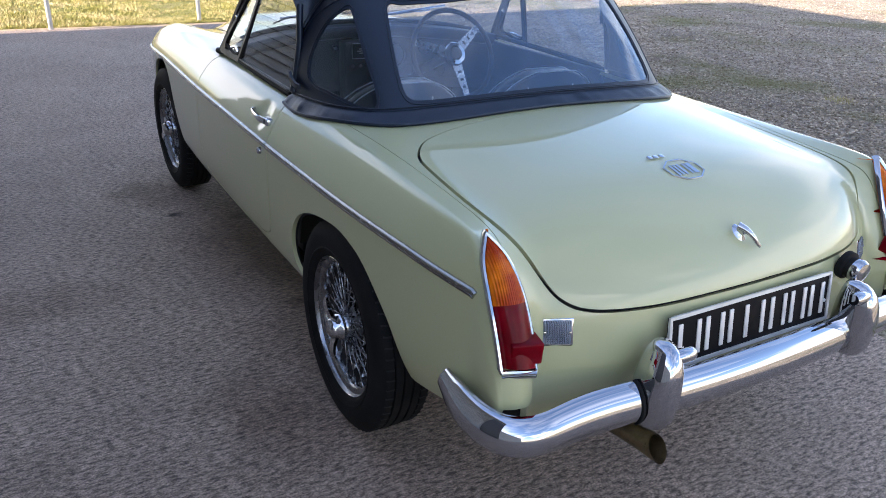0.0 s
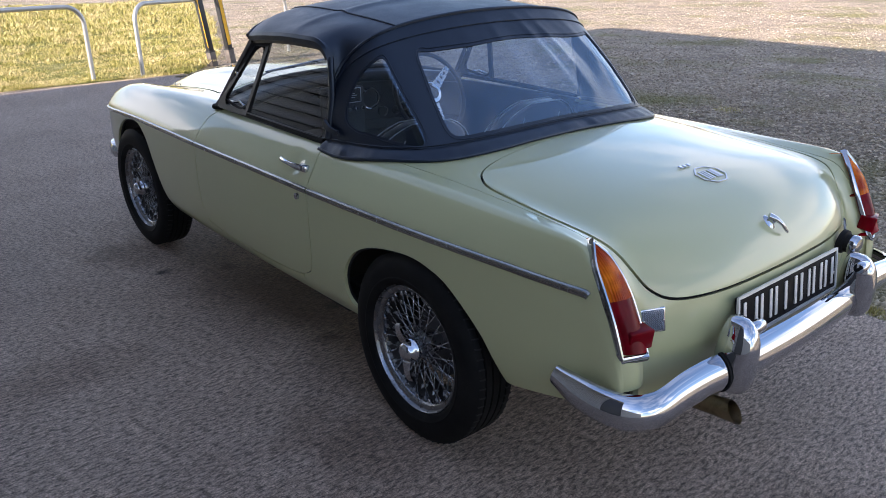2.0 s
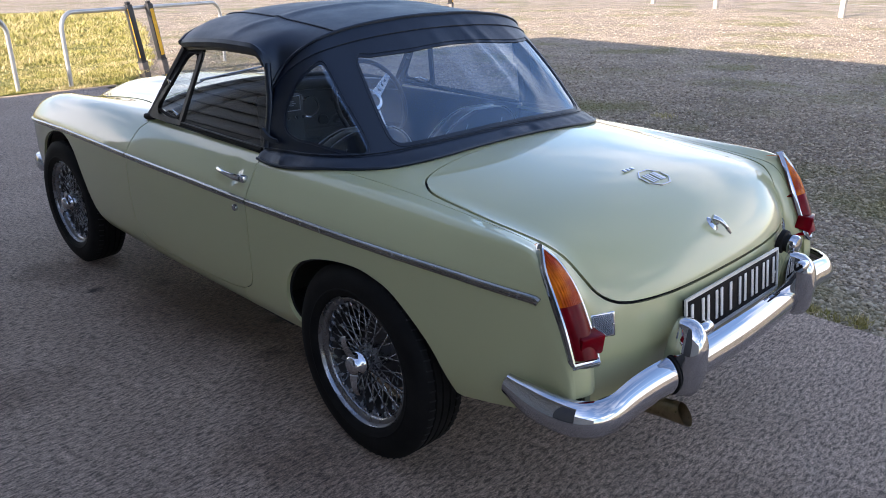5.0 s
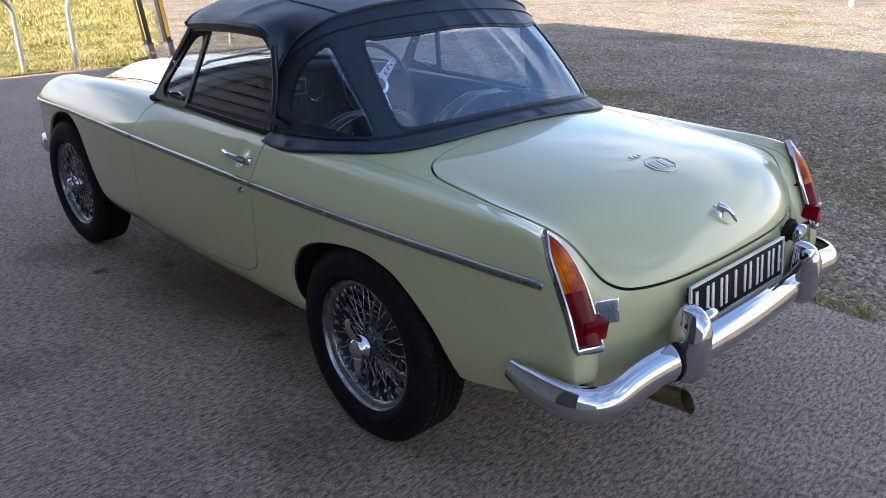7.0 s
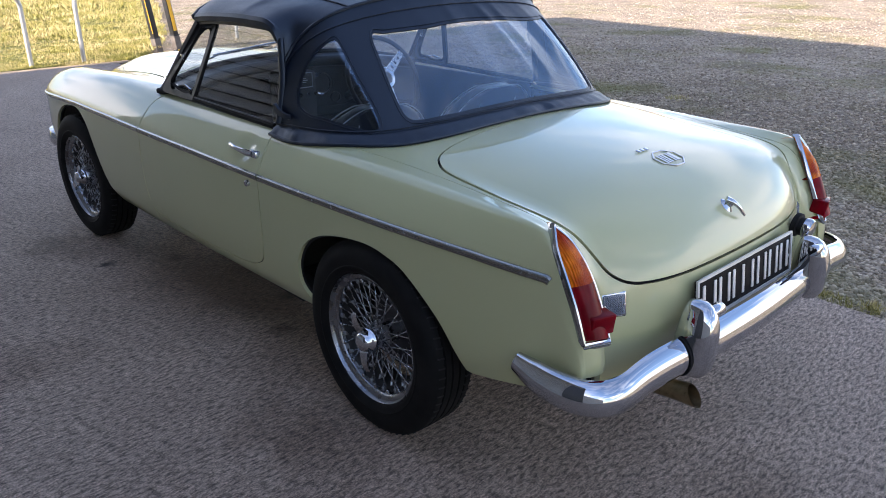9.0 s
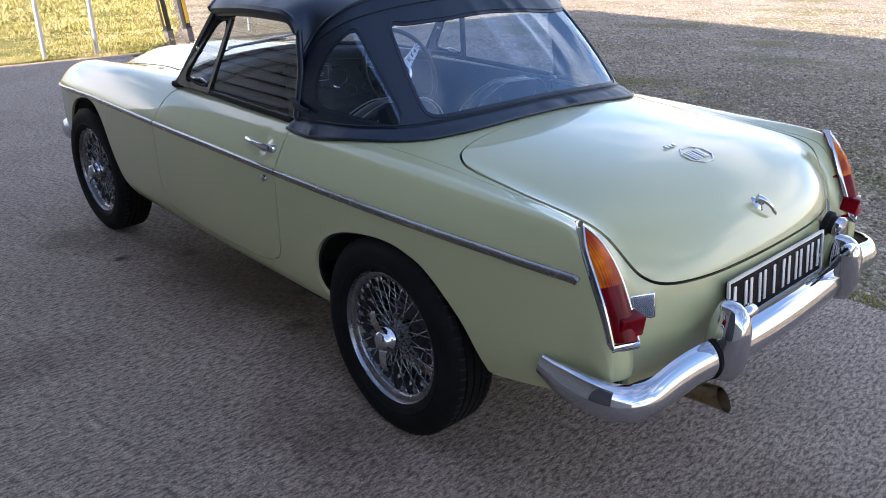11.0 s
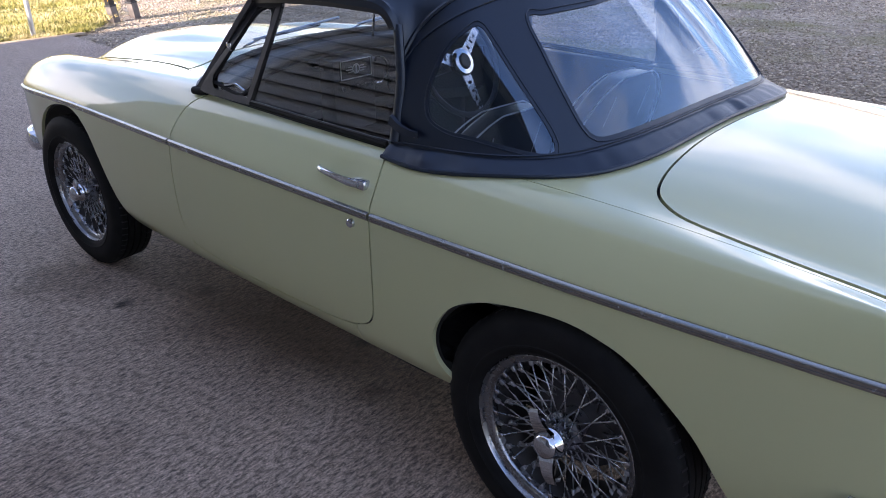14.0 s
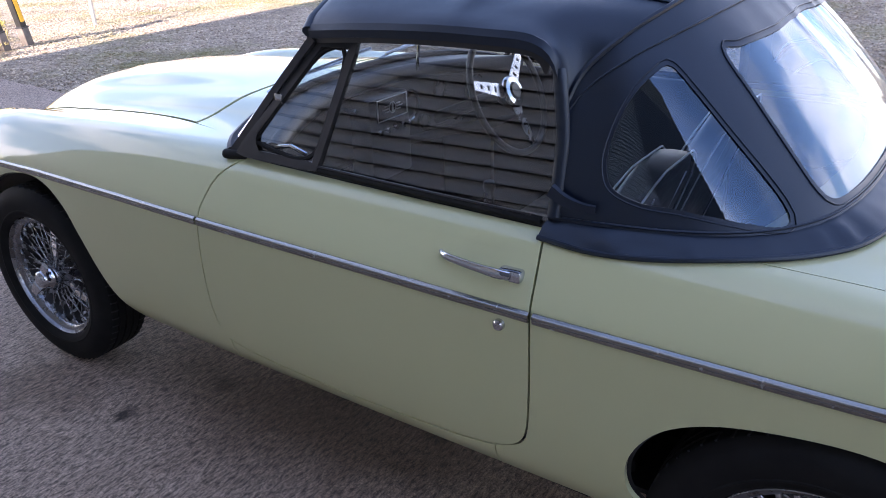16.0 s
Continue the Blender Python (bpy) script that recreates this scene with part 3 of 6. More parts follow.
def body_skin():
    """Both halves: v < 0 is the left side of the car (x < 0)."""
    rows = sorted(STATIONS)
    us = np.linspace(-.96, 3.1, 500)
    lines = pchip([r[0] for r in rows], np.array([r[1] for r in rows]), us)
    vs = np.linspace(0, 1.21, 200)
    half = np.moveaxis(pchip(KNOTS, np.moveaxis(lines, 1, 0), vs), 0, 1)
    both = np.concatenate([half[:, :0:-1] * (-1, 1, 1), half], axis=1)
    fine = smoothed(smoothed(both, 0, 3.0), 1, 2.0)
    # long panels run true: the middle of the car is faired further, nose and tail keep their form
    true = smoothed(smoothed(fine, 0, 16.0), 1, 3.0)
    true = np.where(np.abs(np.linspace(-1.21, 1.21, 399))[None, :, None] < .46, smoothed(true, 1, 7.0), true)
    mid = np.clip(np.minimum((us + .47) / .22, (2.5 - us) / .3), 0, 1)
    mid = smoothed(mid * mid * (3 - 2 * mid), 0, 6)[:, None, None]
    both = fine * (1 - mid) + true * mid
    both = fair_tail(us, np.linspace(-1.21, 1.21, 399), both)
    skin = Skin(us, np.linspace(-1.21, 1.21, 399), both, -1)
    # a dish behind each door handle, and the raised middle of the bonnet
    for side in (-1, 1):
        off = (skin.grid - (side * .70, .650, .752)) / (.08, .050, .036)
        skin.grid = skin.grid - skin.normals * (.006 * np.exp(-(off ** 2).sum(-1) ** 2))[..., None]
    y, x = skin.grid[..., 1], skin.grid[..., 0]
    rise = .022 * np.clip((y - 1.70) / .55, 0, 1) * np.clip((2.84 - y) / .18, 0, 1) * np.exp(-(np.abs(x) / (.23 + .03 * (y - 2))) ** 8)
    return Skin(us, skin.v, skin.grid + smoothed(skin.normals * rise[..., None], 0, 3), -1)
# ---- the yard ----
def make_ground():
    bm = bmesh.new()
    # one sheet to the horizon, finer near the car
    xs = [-900, -250, -80, -30, *np.arange(-14, 31, 1.5), 60, 150, 400, 900]
    ys = [-900, -250, -80, -30, *np.arange(-14, 40, 1.5), 80, 200, 500, 900]
    grid = [[bm.verts.new((x, y, -.035 + .012 * noise.noise((x * .3, y * .3, 0)))) for y in ys] for x in xs]
    for i in range(len(xs) - 1):
        for j in range(len(ys) - 1):
            bm.faces.new((grid[i][j], grid[i + 1][j], grid[i + 1][j + 1], grid[i][j + 1]))
    ob = part("ground", bm, GRAVEL, None)
    return tagged(ob, "loose grey-pink gravel yard with patches of moss", "ground", kind="structure")


def slab_edge(y):
    """Where the concrete ends towards the gravel."""
    return 1.235 + .058 * (y + .5)


def make_slab():
    bm = bmesh.new()
    edge = [(slab_edge(y) + .014 * noise.noise((y * 3, 1, 0)) + .008 * noise.noise((y * 17, 5, 0)), y) for y in np.arange(-12, 8.5, .06)]
    front = [(x, 8.56 + .010 * noise.noise((x * 5, 7, 0))) for x in np.arange(1.72, -12, -.08)]
    ring = [*edge, *front, (-12, -12)]
    top = [bm.verts.new((x, y, 0)) for x, y in ring]
    face = bm.faces.new(top)
    low = bmesh.ops.extrude_face_region(bm, geom=[face])
    for v in low["geom"]:
        if isinstance(v, bmesh.types.BMVert):
            v.co.z = -.12
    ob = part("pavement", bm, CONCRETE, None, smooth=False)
    return tagged(ob, "brushed grey concrete apron, stained and with painted shade under the car", "pavement", kind="structure")


def verge_edge(y):
    """Where the turf gives way to gravel."""
    return np.interp(y, [8.5, 8.8, 9.4, 11.5, 18.6, 31], [1.75, 2.0, 2.6, 3.6, 6.5, 10.6])


def make_verge():
    """Turf beyond the concrete, thinning out into the gravel."""
    bm = bmesh.new()
    rows = []
    for i, y in enumerate([*np.arange(8.66, 17, .3), *np.arange(17, 31, .8)]):
        right = verge_edge(y) + .25 * noise.noise((y * .8, 3, 0))
        rows.append([bm.verts.new((x, y, -.004 + .05 * min(1, (y - 8.70) / .8) * (.6 + noise.noise((x * .9, y * .9, 0))) - (.05 if k == 24 else 0)))
                     for k, x in enumerate(np.linspace(-14, right, 25))])
    for p, q in zip(rows, rows[1:]):
        for k in range(24):
            bm.faces.new((p[k], p[k + 1], q[k + 1], q[k]))
    ob = part("verge", bm, TURF, None)
    return tagged(ob, "sunlit rough grass verge beside the yard", "verge", kind="structure")


def scatter_blades():
    rng = np.random.default_rng(5)
    n = 132000
    y = 8.71 + 20 * rng.random(n) ** 1.75
    x = -3 + (verge_edge(y) + .15 + 3) * rng.random(n)
    patch = np.array([noise.noise((a * .7, b * .7, 4)) + .5 * noise.noise((a * 2.3, b * 2.3, 9)) for a, b in zip(x[::6], y[::6])]).repeat(6)[:n]
    x, y = x.reshape(-1, 6), y.reshape(-1, 6)
    # blades stand in small tufts
    x = x[:, :1] + rng.normal(0, .022, x.shape)
    y = y[:, :1] + rng.normal(0, .022, y.shape)
    x, y = x.ravel(), np.maximum(y.ravel(), 8.68)
    h = (.014 + .032 * rng.random(n)) * (1 + (y - 8.6) / 8) * np.clip(1 + .9 * patch, .35, 1.9)
    turn, lean = rng.random(n) * 6.283, rng.normal(0, .6, (n, 2))
    w = (.0030 + .0040 * rng.random(n)) * (1 + (y - 8.6) / 5)
    lift = np.array([.6 + noise.noise((a * .9, b * .9, 0)) for a, b in zip(x[::6], y[::6])]).repeat(6)[:n]
    base = np.stack([x, y, -.008 + .05 * np.clip((y - 8.70) / .8, 0, 1) * lift], 1)
    across = np.stack([np.cos(turn), np.sin(turn), 0 * x], 1) * w[:, None]
    tip = base + np.stack([lean[:, 0] * h, lean[:, 1] * h, h], 1)
    verts = np.stack([base - across, base + across, tip], 1)
    ob = emit_many("grass", verts, np.arange(3 * n), BLADE)
    return tagged(ob, "short yellow-green grass with dry straw", "grass", kind="stuff")


def scatter_stones():
    """Loose stones, thickest where the yard lies near the car."""
    rng = np.random.default_rng(9)
    n = 240000
    # thinning out with the distance from the car's side of the yard
    az, near = np.radians(rng.uniform(4, 82, n)), rng.random(n)
    r0 = 2.9 / (1 - near ** .85 * (1 - 2.9 / 30))
    x, y = -1.8 + r0 * np.cos(az), -1.1 + r0 * np.sin(az)
    keep = (x > slab_edge(y) + .02) | (y > 8.6)
    keep &= (y < 8.6) | (x > verge_edge(np.clip(y, 8.5, 31)) - .1)
    keep &= x < 18.4 + .55 * (y + .6)
    x, y, r0 = x[keep], y[keep], r0[keep]
    k = 4500
    x, y, r0 = np.r_[x, -3 + 5 * rng.random(k)], np.r_[y, 8.60 + .16 * rng.random(k)], np.r_[r0, np.full(k, 9.)]
    n = len(x)
    r = (.0040 + .0108 * rng.random(n) ** 2.2) * (1 + np.clip(r0 - 6, 0, 30) / 22)
    unit = np.array([(1, 0, 0), (-1, 0, 0), (0, 1, 0), (0, -1, 0), (0, 0, 1), (0, 0, -1)], float)
    tri = np.array([(0, 2, 4), (2, 1, 4), (1, 3, 4), (3, 0, 4), (2, 0, 5), (1, 2, 5), (3, 1, 5), (0, 3, 5)])
    a = rng.random(n) * 6.283
    c, s = np.cos(a), np.sin(a)
    shape = unit[None] * (.75 + .6 * rng.random((n, 6, 1))) * np.stack([r * 1.3, r * .95, r * .6], 1)[:, None]
    shape += rng.normal(0, .2, shape.shape) * r[:, None, None]
    turned = np.stack([shape[..., 0] * c[:, None] - shape[..., 1] * s[:, None], shape[..., 0] * s[:, None] + shape[..., 1] * c[:, None], shape[..., 2]], -1)
    verts = turned + np.stack([x, y, -.034 + .4 * r], 1)[:, None]
    ob = emit_many("gravel", verts, tri[None] + 6 * np.arange(n)[:, None, None], STONE)
    return tagged(ob, "loose angular grey and pinkish gravel stones", "gravel", kind="stuff")


def make_soil_edge():
    """A strip of bare earth and leaf litter where the turf meets the concrete."""
    bm = bmesh.new()
    rows = []
    for x in np.arange(-14, 2.0, .12):
        far = 8.74 + .07 * noise.noise((x * 1.7, 11, 0))
        rows.append([bm.verts.new((x, 8.572 + (far - 8.572) * k / 4, -.012 + .014 * math.sin(math.pi * k / 4) + .008 * noise.noise((x * 6, k * .8, 3)))) for k in range(5)])
    for p, q in zip(rows, rows[1:]):
        for k in range(4):
            bm.faces.new((p[k], q[k], q[k + 1], p[k + 1]))
    return tagged(part("soil_edge", bm, SOIL, None), "strip of bare trodden earth along the concrete", "earth", kind="structure")


make_ground(), make_slab(), make_verge(), make_soil_edge()
scatter_blades(), scatter_stones()

# ---- the barn whose shadow covers the yard ----
BARN_TURN = -6.0


def make_barn():
    barn = thing("barn", "long weathered boarded barn beside the yard", "barn", kind="structure")
    m = pose(-3.2, 7.85, 0, 0, 0, BARN_TURN)
    part("wall", box((-.25, -10.2, -.2), (0, 0, 6.5), 0, None, m), DARK, barn)
    part("end_wall", box((-1.8, -.25, -.2), (-.25, 0, 6.5), 0, None, m), BOARD, barn)
    part("end_wall", box((-1.8, -10.2, -.2), (-.25, -9.95, 6.5), 0, None, m), BOARD, barn)
    bm = bmesh.new()
    for k in range(64):
        z = .02 + .101 * k
        # each board laps over the one below it
        v = [bm.verts.new(m @ Vector(p)) for y in (-10.2, -.02) for p in ((-.02, y, z), (.058, y, z), (.058, y, z + .016), (.010, y, z + .088), (-.02, y, z + .088))]
        for j in range(5):
            bm.faces.new((v[j], v[(j + 1) % 5], v[5 + (j + 1) % 5], v[5 + j]))
        bm.faces.new(v[:5]), bm.faces.new(v[5:])
    part("cladding", bm, BOARD, barn, smooth=False)
    # an unseen tall dark door, added outside the barn's end to darken reflections
    door = part("added_door", box((.062, -10.1, .05), (.10, -8.0, 5.2), .004, None, m), POST_BLACK, barn, "unseen tall dark door, added for reflections", smooth=False)
    for y in (-10.0, -9.05, -8.1):
        part("door_batten", box((.10, y - .05, .1), (.12, y + .05, 5.15), 0, None, m), POST_BLACK, door, smooth=False)
    # a low lean-to goes on behind the barn
    part("lean_to", box((-1.6, -18, -.2), (-.05, -10.2, 2.35), 0, None, m), BOARD, barn, smooth=False)
    part("lean_to_roof", box((-1.7, -18.1, 2.35), (.05, -10.2, 2.43), 0, None, m), ROOFING, barn, smooth=False)
    part("roof", box((-1.85, -10.25, 6.52), (.10, .05, 6.65), 0, None, m), ROOFING, barn)
    return barn


make_barn()

# ---- hoops and posts by the verge ----
def make_hoop(foot_a, foot_b, high, r=.028):
    a, b = Vector(foot_a), Vector(foot_b)
    d = (b - a).normalized()
    up = Vector((0, 0, 1))
    bend = .22
    path = [a + up * (-.05), a + up * (high - bend)]
    path += [a + d * bend * (1 - math.cos(t)) + up * (high - bend + bend * math.sin(t)) for t in np.linspace(.15, math.pi / 2, 8)]
    path += [b - d * bend * (1 - math.cos(t)) + up * (high - bend + bend * math.sin(t)) for t in np.linspace(math.pi / 2, .15, 8)]
    path += [b + up * (high - bend), b + up * (-.05)]
    side = d.cross(up)
    ob = part("hoop_barrier", tube(path, r, 14, side), GALV, None)
    return tagged(ob, "galvanised steel hoop barrier standing in the verge", "barrier", "hoop barriers")


HOOP_FEET = [((-.95, 8.55, 0), (.86, 8.93, 0)), ((1.47, 8.85, 0), (4.5, 10.4, 0))]
for a, b in HOOP_FEET:
    make_hoop(a, b, .92)


def make_post(at, lean, high, banded, stout=1.):
    post = thing("bollard_post", "black steel bollard with a yellow reflective band" if banded else "black steel bollard with a narrow yellow edge", "bollard", "bollards by the verge")
    m = pose(*at, *lean) @ Matrix.Diagonal((stout, stout, 1, 1))
    part("sleeve", box((-.050, -.050, -.1), (.050, .050, .20), .006, None, m), SLEEVE, post, "dull steel socket")
    part("collar", box((-.056, -.056, .195), (.056, .056, .212), .004, None, m), POST_BLACK, post)
    part("shaft", box((-.043, -.043, .2), (.043, .043, high), .008, None, m), POST_BLACK, post)
    part("cap", box((-.03, -.03, high), (.03, .03, high + .04), .01, None, m), POST_BLACK, post)
    if banded:
        part("band", box((-.024, -.0475, .27), (.030, -.0425, high - .07), 0, None, m), YELLOW, post, "yellow reflective band")
    else:
        part("band", box((-.0475, -.044, .27), (-.0425, -.033, high - .05), 0, None, m), YELLOW, post, "thin yellow edge")
    return post


make_post((2.70, 9.41, -.02), (0, -8, 14), 1.0, False)
make_post((3.06, 9.56, -.02), (0, -8, 14), 1.0, True)


def tufts():
    """Weeds along the slab's edge and in the gravel."""
    rng = np.random.default_rng(3)
    verts, faces = [], []
    spots = [(1.30 + .06 * rng.random(), y, .035) for y in rng.uniform(-1.3, -.35, 4)] + [(1.31, -.62, .07), (1.36, -.74, .05), (4.99, 2.33, .14), (1.45, 3.2, .06), (1.62, 6.1, .07)]
    for cx, cy, size in spots:
        for k in range(int(60 + 500 * size)):
            r, a = size * rng.random() ** .6, rng.random() * 6.283
            x, y, h, w = cx + r * math.cos(a), cy + r * math.sin(a), .012 + .03 * rng.random(), .002 + .002 * rng.random()
            b = rng.random() * 6.283
            n = len(verts)
            verts += [(x - w * math.cos(b), y - w * math.sin(b), -.03), (x + w * math.cos(b), y + w * math.sin(b), -.03), (x + rng.normal(0, .012), y + rng.normal(0, .012), -.03 + h)]
            faces.append((n, n + 1, n + 2))
    return tagged(emit("weeds", verts, faces, BLADE, smooth=False), "small green weeds at the slab's edge", "weeds", kind="stuff")


tufts()


def make_fence():
    """A post and rail fence on the far side of the yard."""
    line_ = [Vector((30.5, 21.5, 0)), Vector((27.7, 16.3, 0)), Vector((25.6, 12.4, 0)), Vector((22.6, 6.9, 0)), Vector((19.8, 1.8, 0)), Vector((17, -3.4, 0))]
    fence = thing("field_fence", "pale weathered wooden post fence at the yard's far edge", "fence")
    for p in line_:
        part("post", box((p.x - .07, p.y - .07, -.1), (p.x + .07, p.y + .07, 1.1), .01), WOOD, fence)
    for z in (.35, .65, .95):
        for a, b in zip(line_, line_[1:]):
            part("wire", tube([a + Vector((0, 0, z)), b + Vector((0, 0, z))], .004, 5), GALV, fence)


make_fence()
make_post((19.25, 19.95, -.02), (0, 0, 20), 1.0, True, 1.9)
# ---- the car ----
CAR = thing("convertible_car", "pale primrose yellow classic roadster with black soft top raised", "car")
SKIN = body_skin()


def side_v(u, z):
    """How far round the left side the skin lies at height z."""
    vs = np.linspace(-1.2, -.66, 400)
    zs = np.maximum.accumulate(SKIN.at(np.full(400, u), vs)[:, 2])
    return float(np.interp(z, zs + np.arange(400) * 1e-9, vs))


GAP = .0040
# outlines on the left half, in the skin's own measures (along, across)
DOOR = drawn([(.540, -.640), (.540, -.640), (.526, -.75), (.520, -.90), (.522, -1.02), (.540, -1.072), (.600, -1.104), (.72, -1.122),
              (1.0, -1.133), (1.25, -1.122), (1.385, -1.098), (1.425, -1.04), (1.437, -.92), (1.430, -.80), (1.420, -.745), (1.395, -.695), (1.335, -.640), (1.335, -.640)])
REAR_ARCH = [(.270, -1.165), (.320, -1.09), (.320, -1.02), (.272, -.950), (.195, -.907), (.098, -.884), (-.012, -.875), (-.095, -.888), (-.178, -.925), (-.287, -1.027), (-.345, -1.122), (-.382, -1.212)]
FRONT_ARCH = [(2.665, -1.212), (2.62, -1.08), (2.522, -.925), (2.40, -.842), (2.25, -.810), (2.135, -.822), (2.055, -.880), (2.003, -.960), (1.93, -1.075), (1.875, -1.145), (1.825, -1.200)]


def shrunk(ring, d):
    """An outline drawn in by d, for the gap round a panel."""
    p = np.asarray(ring)
    t = np.roll(p, -1, 0) - np.roll(p, 1, 0)
    t /= np.maximum(np.linalg.norm(t, axis=1, keepdims=True), 1e-9)
    n = np.stack([-t[:, 1], t[:, 0]], 1)
    area = .5 * np.sum(p[:, 0] * np.roll(p[:, 1], -1) - np.roll(p[:, 0], -1) * p[:, 1])
    return p + n * d * (1 if area > 0 else -1)


def door_edge(front):
    """The door's front or rear edge, from its top downwards."""
    if front:
        pts = [(1.335, -.640), (1.395, -.695), (1.420, -.745), (1.430, -.80), (1.437, -.92), (1.425, -1.04), (1.385, -1.098)]
    else:
        pts = [(.540, -.640), (.526, -.75), (.520, -.90), (.522, -1.02), (.540, -1.072), (.600, -1.104)]
    return drawn(pts, .012, False)


SILL_TOP = drawn([(.600, -1.104), (.72, -1.122), (1.0, -1.133), (1.25, -1.122), (1.385, -1.098)], .012, False)


def ring(*runs):
    return np.concatenate([np.asarray(r) for r in runs])


def line(a, b, step=.015):
    k = max(2, int(math.dist(a, b) / step))
    return np.linspace(a, b, k, endpoint=False)


# the rear wing: from the seam on the deck over the side, round the arch, to the lamp
V_LOW = -1.209
def deck_seam(side, until):
    """The seam from the hood back over the wing's crown to the lamp."""
    pts = [(.54, .614), (.2, .612), (0, .602), (-.2, .590), (-.4, .581), (-.54, .580), (-.66, .588), (-.76, .596), (until, .598)]
    return drawn([(u, side * v) for u, v in pts], .015, False)


rear_wing_outline = ring(
    deck_seam(-1, -.884),
    line((-.884, -.60), (-.884, V_LOW)),
    line((-.884, V_LOW), (-.382, V_LOW)),
    drawn(REAR_ARCH[::-1], .012, False)[1:],
    line((.270, -1.175), (.270, V_LOW)),
    line((.270, V_LOW), (.60, V_LOW)),
    line((.60, V_LOW), (.60, -1.106)),
    door_edge(False)[::-1],
    line((.54, -.636), (.54, -.617)),
)
REAR_WINGS = both_sides("rear_wing", panel(SKIN, shrunk(rear_wing_outline, .0006)), PAINT, CAR)
front_wing_outline = ring(
    door_edge(True),
    line((1.385, -1.10), (1.385, V_LOW)),
    line((1.385, V_LOW), (1.82, V_LOW)),
    drawn(FRONT_ARCH[::-1], .012, False),
    line((2.668, V_LOW), (3.09, V_LOW)),
    line((3.09, V_LOW), (3.09, -.535)),
    drawn([(3.09, -.530), (2.9, -.525), (2.6, -.522), (2.2, -.528), (1.9, -.542), (1.69, -.562), (1.5, -.582), (1.335, -.60)], .015, False),
    line((1.335, -.605), (1.335, -.636)),
)
FRONT_WINGS = both_sides("front_wing", panel(SKIN, shrunk(front_wing_outline, .0008)), PAINT, CAR)
sill_outline = ring(SILL_TOP, line((1.385, -1.10), (1.385, V_LOW)), line((1.385, V_LOW), (.60, V_LOW)), line((.60, V_LOW), (.60, -1.106)))
both_sides("sill", panel(SKIN, shrunk(sill_outline, GAP * .7)), PAINT, CAR)
DOORS = both_sides("door", panel(SKIN, shrunk(DOOR, GAP)), PAINT, CAR)

# the boot lid, and the deck and rear panel round it
lid_half = [(-.018, 0), (-.023, .19), (-.043, .37), (-.061, .46), (-.080, .507), (-.110, .535), (-.155, .556), (-.22, .564), (-.40, .568), (-.54, .564), (-.62, .553),
            (-.68, .533), (-.722, .500), (-.744, .440), (-.751, .30), (-.751, .12), (-.751, 0)]
LID = drawn([*lid_half, *[(u, -v) for u, v in lid_half[-2:0:-1]]], .012)
BOOT_LID = emit("boot_lid", *(lambda p: (p[0], p[1], PAINT, CAR, "", p[2]))(panel(SKIN, shrunk(LID, GAP * .8), lift=.002)))
deck_edge = deck_seam(-1, -.848)
deck_edge = deck_edge[deck_edge[:, 0] < .26] + (0, .0012)
deck_outline = ring(deck_edge[:-1], line((-.848, -.596), (-.848, .596)), (deck_edge * (1, -1))[::-1][1:],
                    drawn([(.26, .611), (.20, .50), (.15, .30), (.12, 0), (.15, -.30), (.20, -.50), (.26, -.611)], .015, False)[:-1])
emit("rear_deck", *(lambda p: (p[0], p[1], PAINT, CAR, "", p[2]))(panel(SKIN, deck_outline, [shrunk(LID, -GAP * .8)])))
valance = ring(line((-.80, -.60), (-.955, -.60)), line((-.955, -.60), (-.955, .60)), line((-.955, .60), (-.80, .60)), line((-.80, .60), (-.80, -.60)))
emit("rear_valance", *(lambda p: (p[0], p[1], PAINT, CAR, "", p[2]))(panel(SKIN, valance, lift=-.009)))
# the bonnet, the scuttle behind it, and the nose
side_line = drawn([(1.698, -.557), (1.9, -.538), (2.2, -.524), (2.6, -.518), (2.88, -.520)], .015, False)
bonnet_outline = ring(drawn([(1.698, -.557), (1.698, -.557), (1.692, -.40), (1.687, 0), (1.692, .40), (1.698, .557), (1.698, .557)], .015, False)[:-1],
                      (side_line * (1, -1))[:-1], line((2.88, .520), (2.88, -.520)), side_line[::-1][:-1])
emit("bonnet", *(lambda p: (p[0], p[1], PAINT, CAR, "", p[2]))(panel(SKIN, shrunk(bonnet_outline, GAP), lift=.001)))
scuttle_outline = ring(line((1.40, -.597), (1.69, -.560)), drawn([(1.69, -.558), (1.684, -.40), (1.679, 0), (1.684, .40), (1.69, .558)], .015, False),
                       line((1.688, .560), (1.40, .597)), drawn([(1.40, .597), (1.475, .45), (1.505, .25), (1.513, 0), (1.505, -.25), (1.475, -.45), (1.40, -.597)], .015, False)[1:-1])
emit("scuttle", *(lambda p: (p[0], p[1], PAINT, CAR, "", p[2]))(panel(SKIN, scuttle_outline)))
nose_outline = ring(line((2.884, -.523), (3.09, -.528)), line((3.09, -.528), (3.09, .528)), line((3.09, .528), (2.884, .523)), line((2.884, .523), (2.884, -.523)))
emit("front_panel", *(lambda p: (p[0], p[1], PAINT, CAR, "", p[2]))(panel(SKIN, nose_outline)))


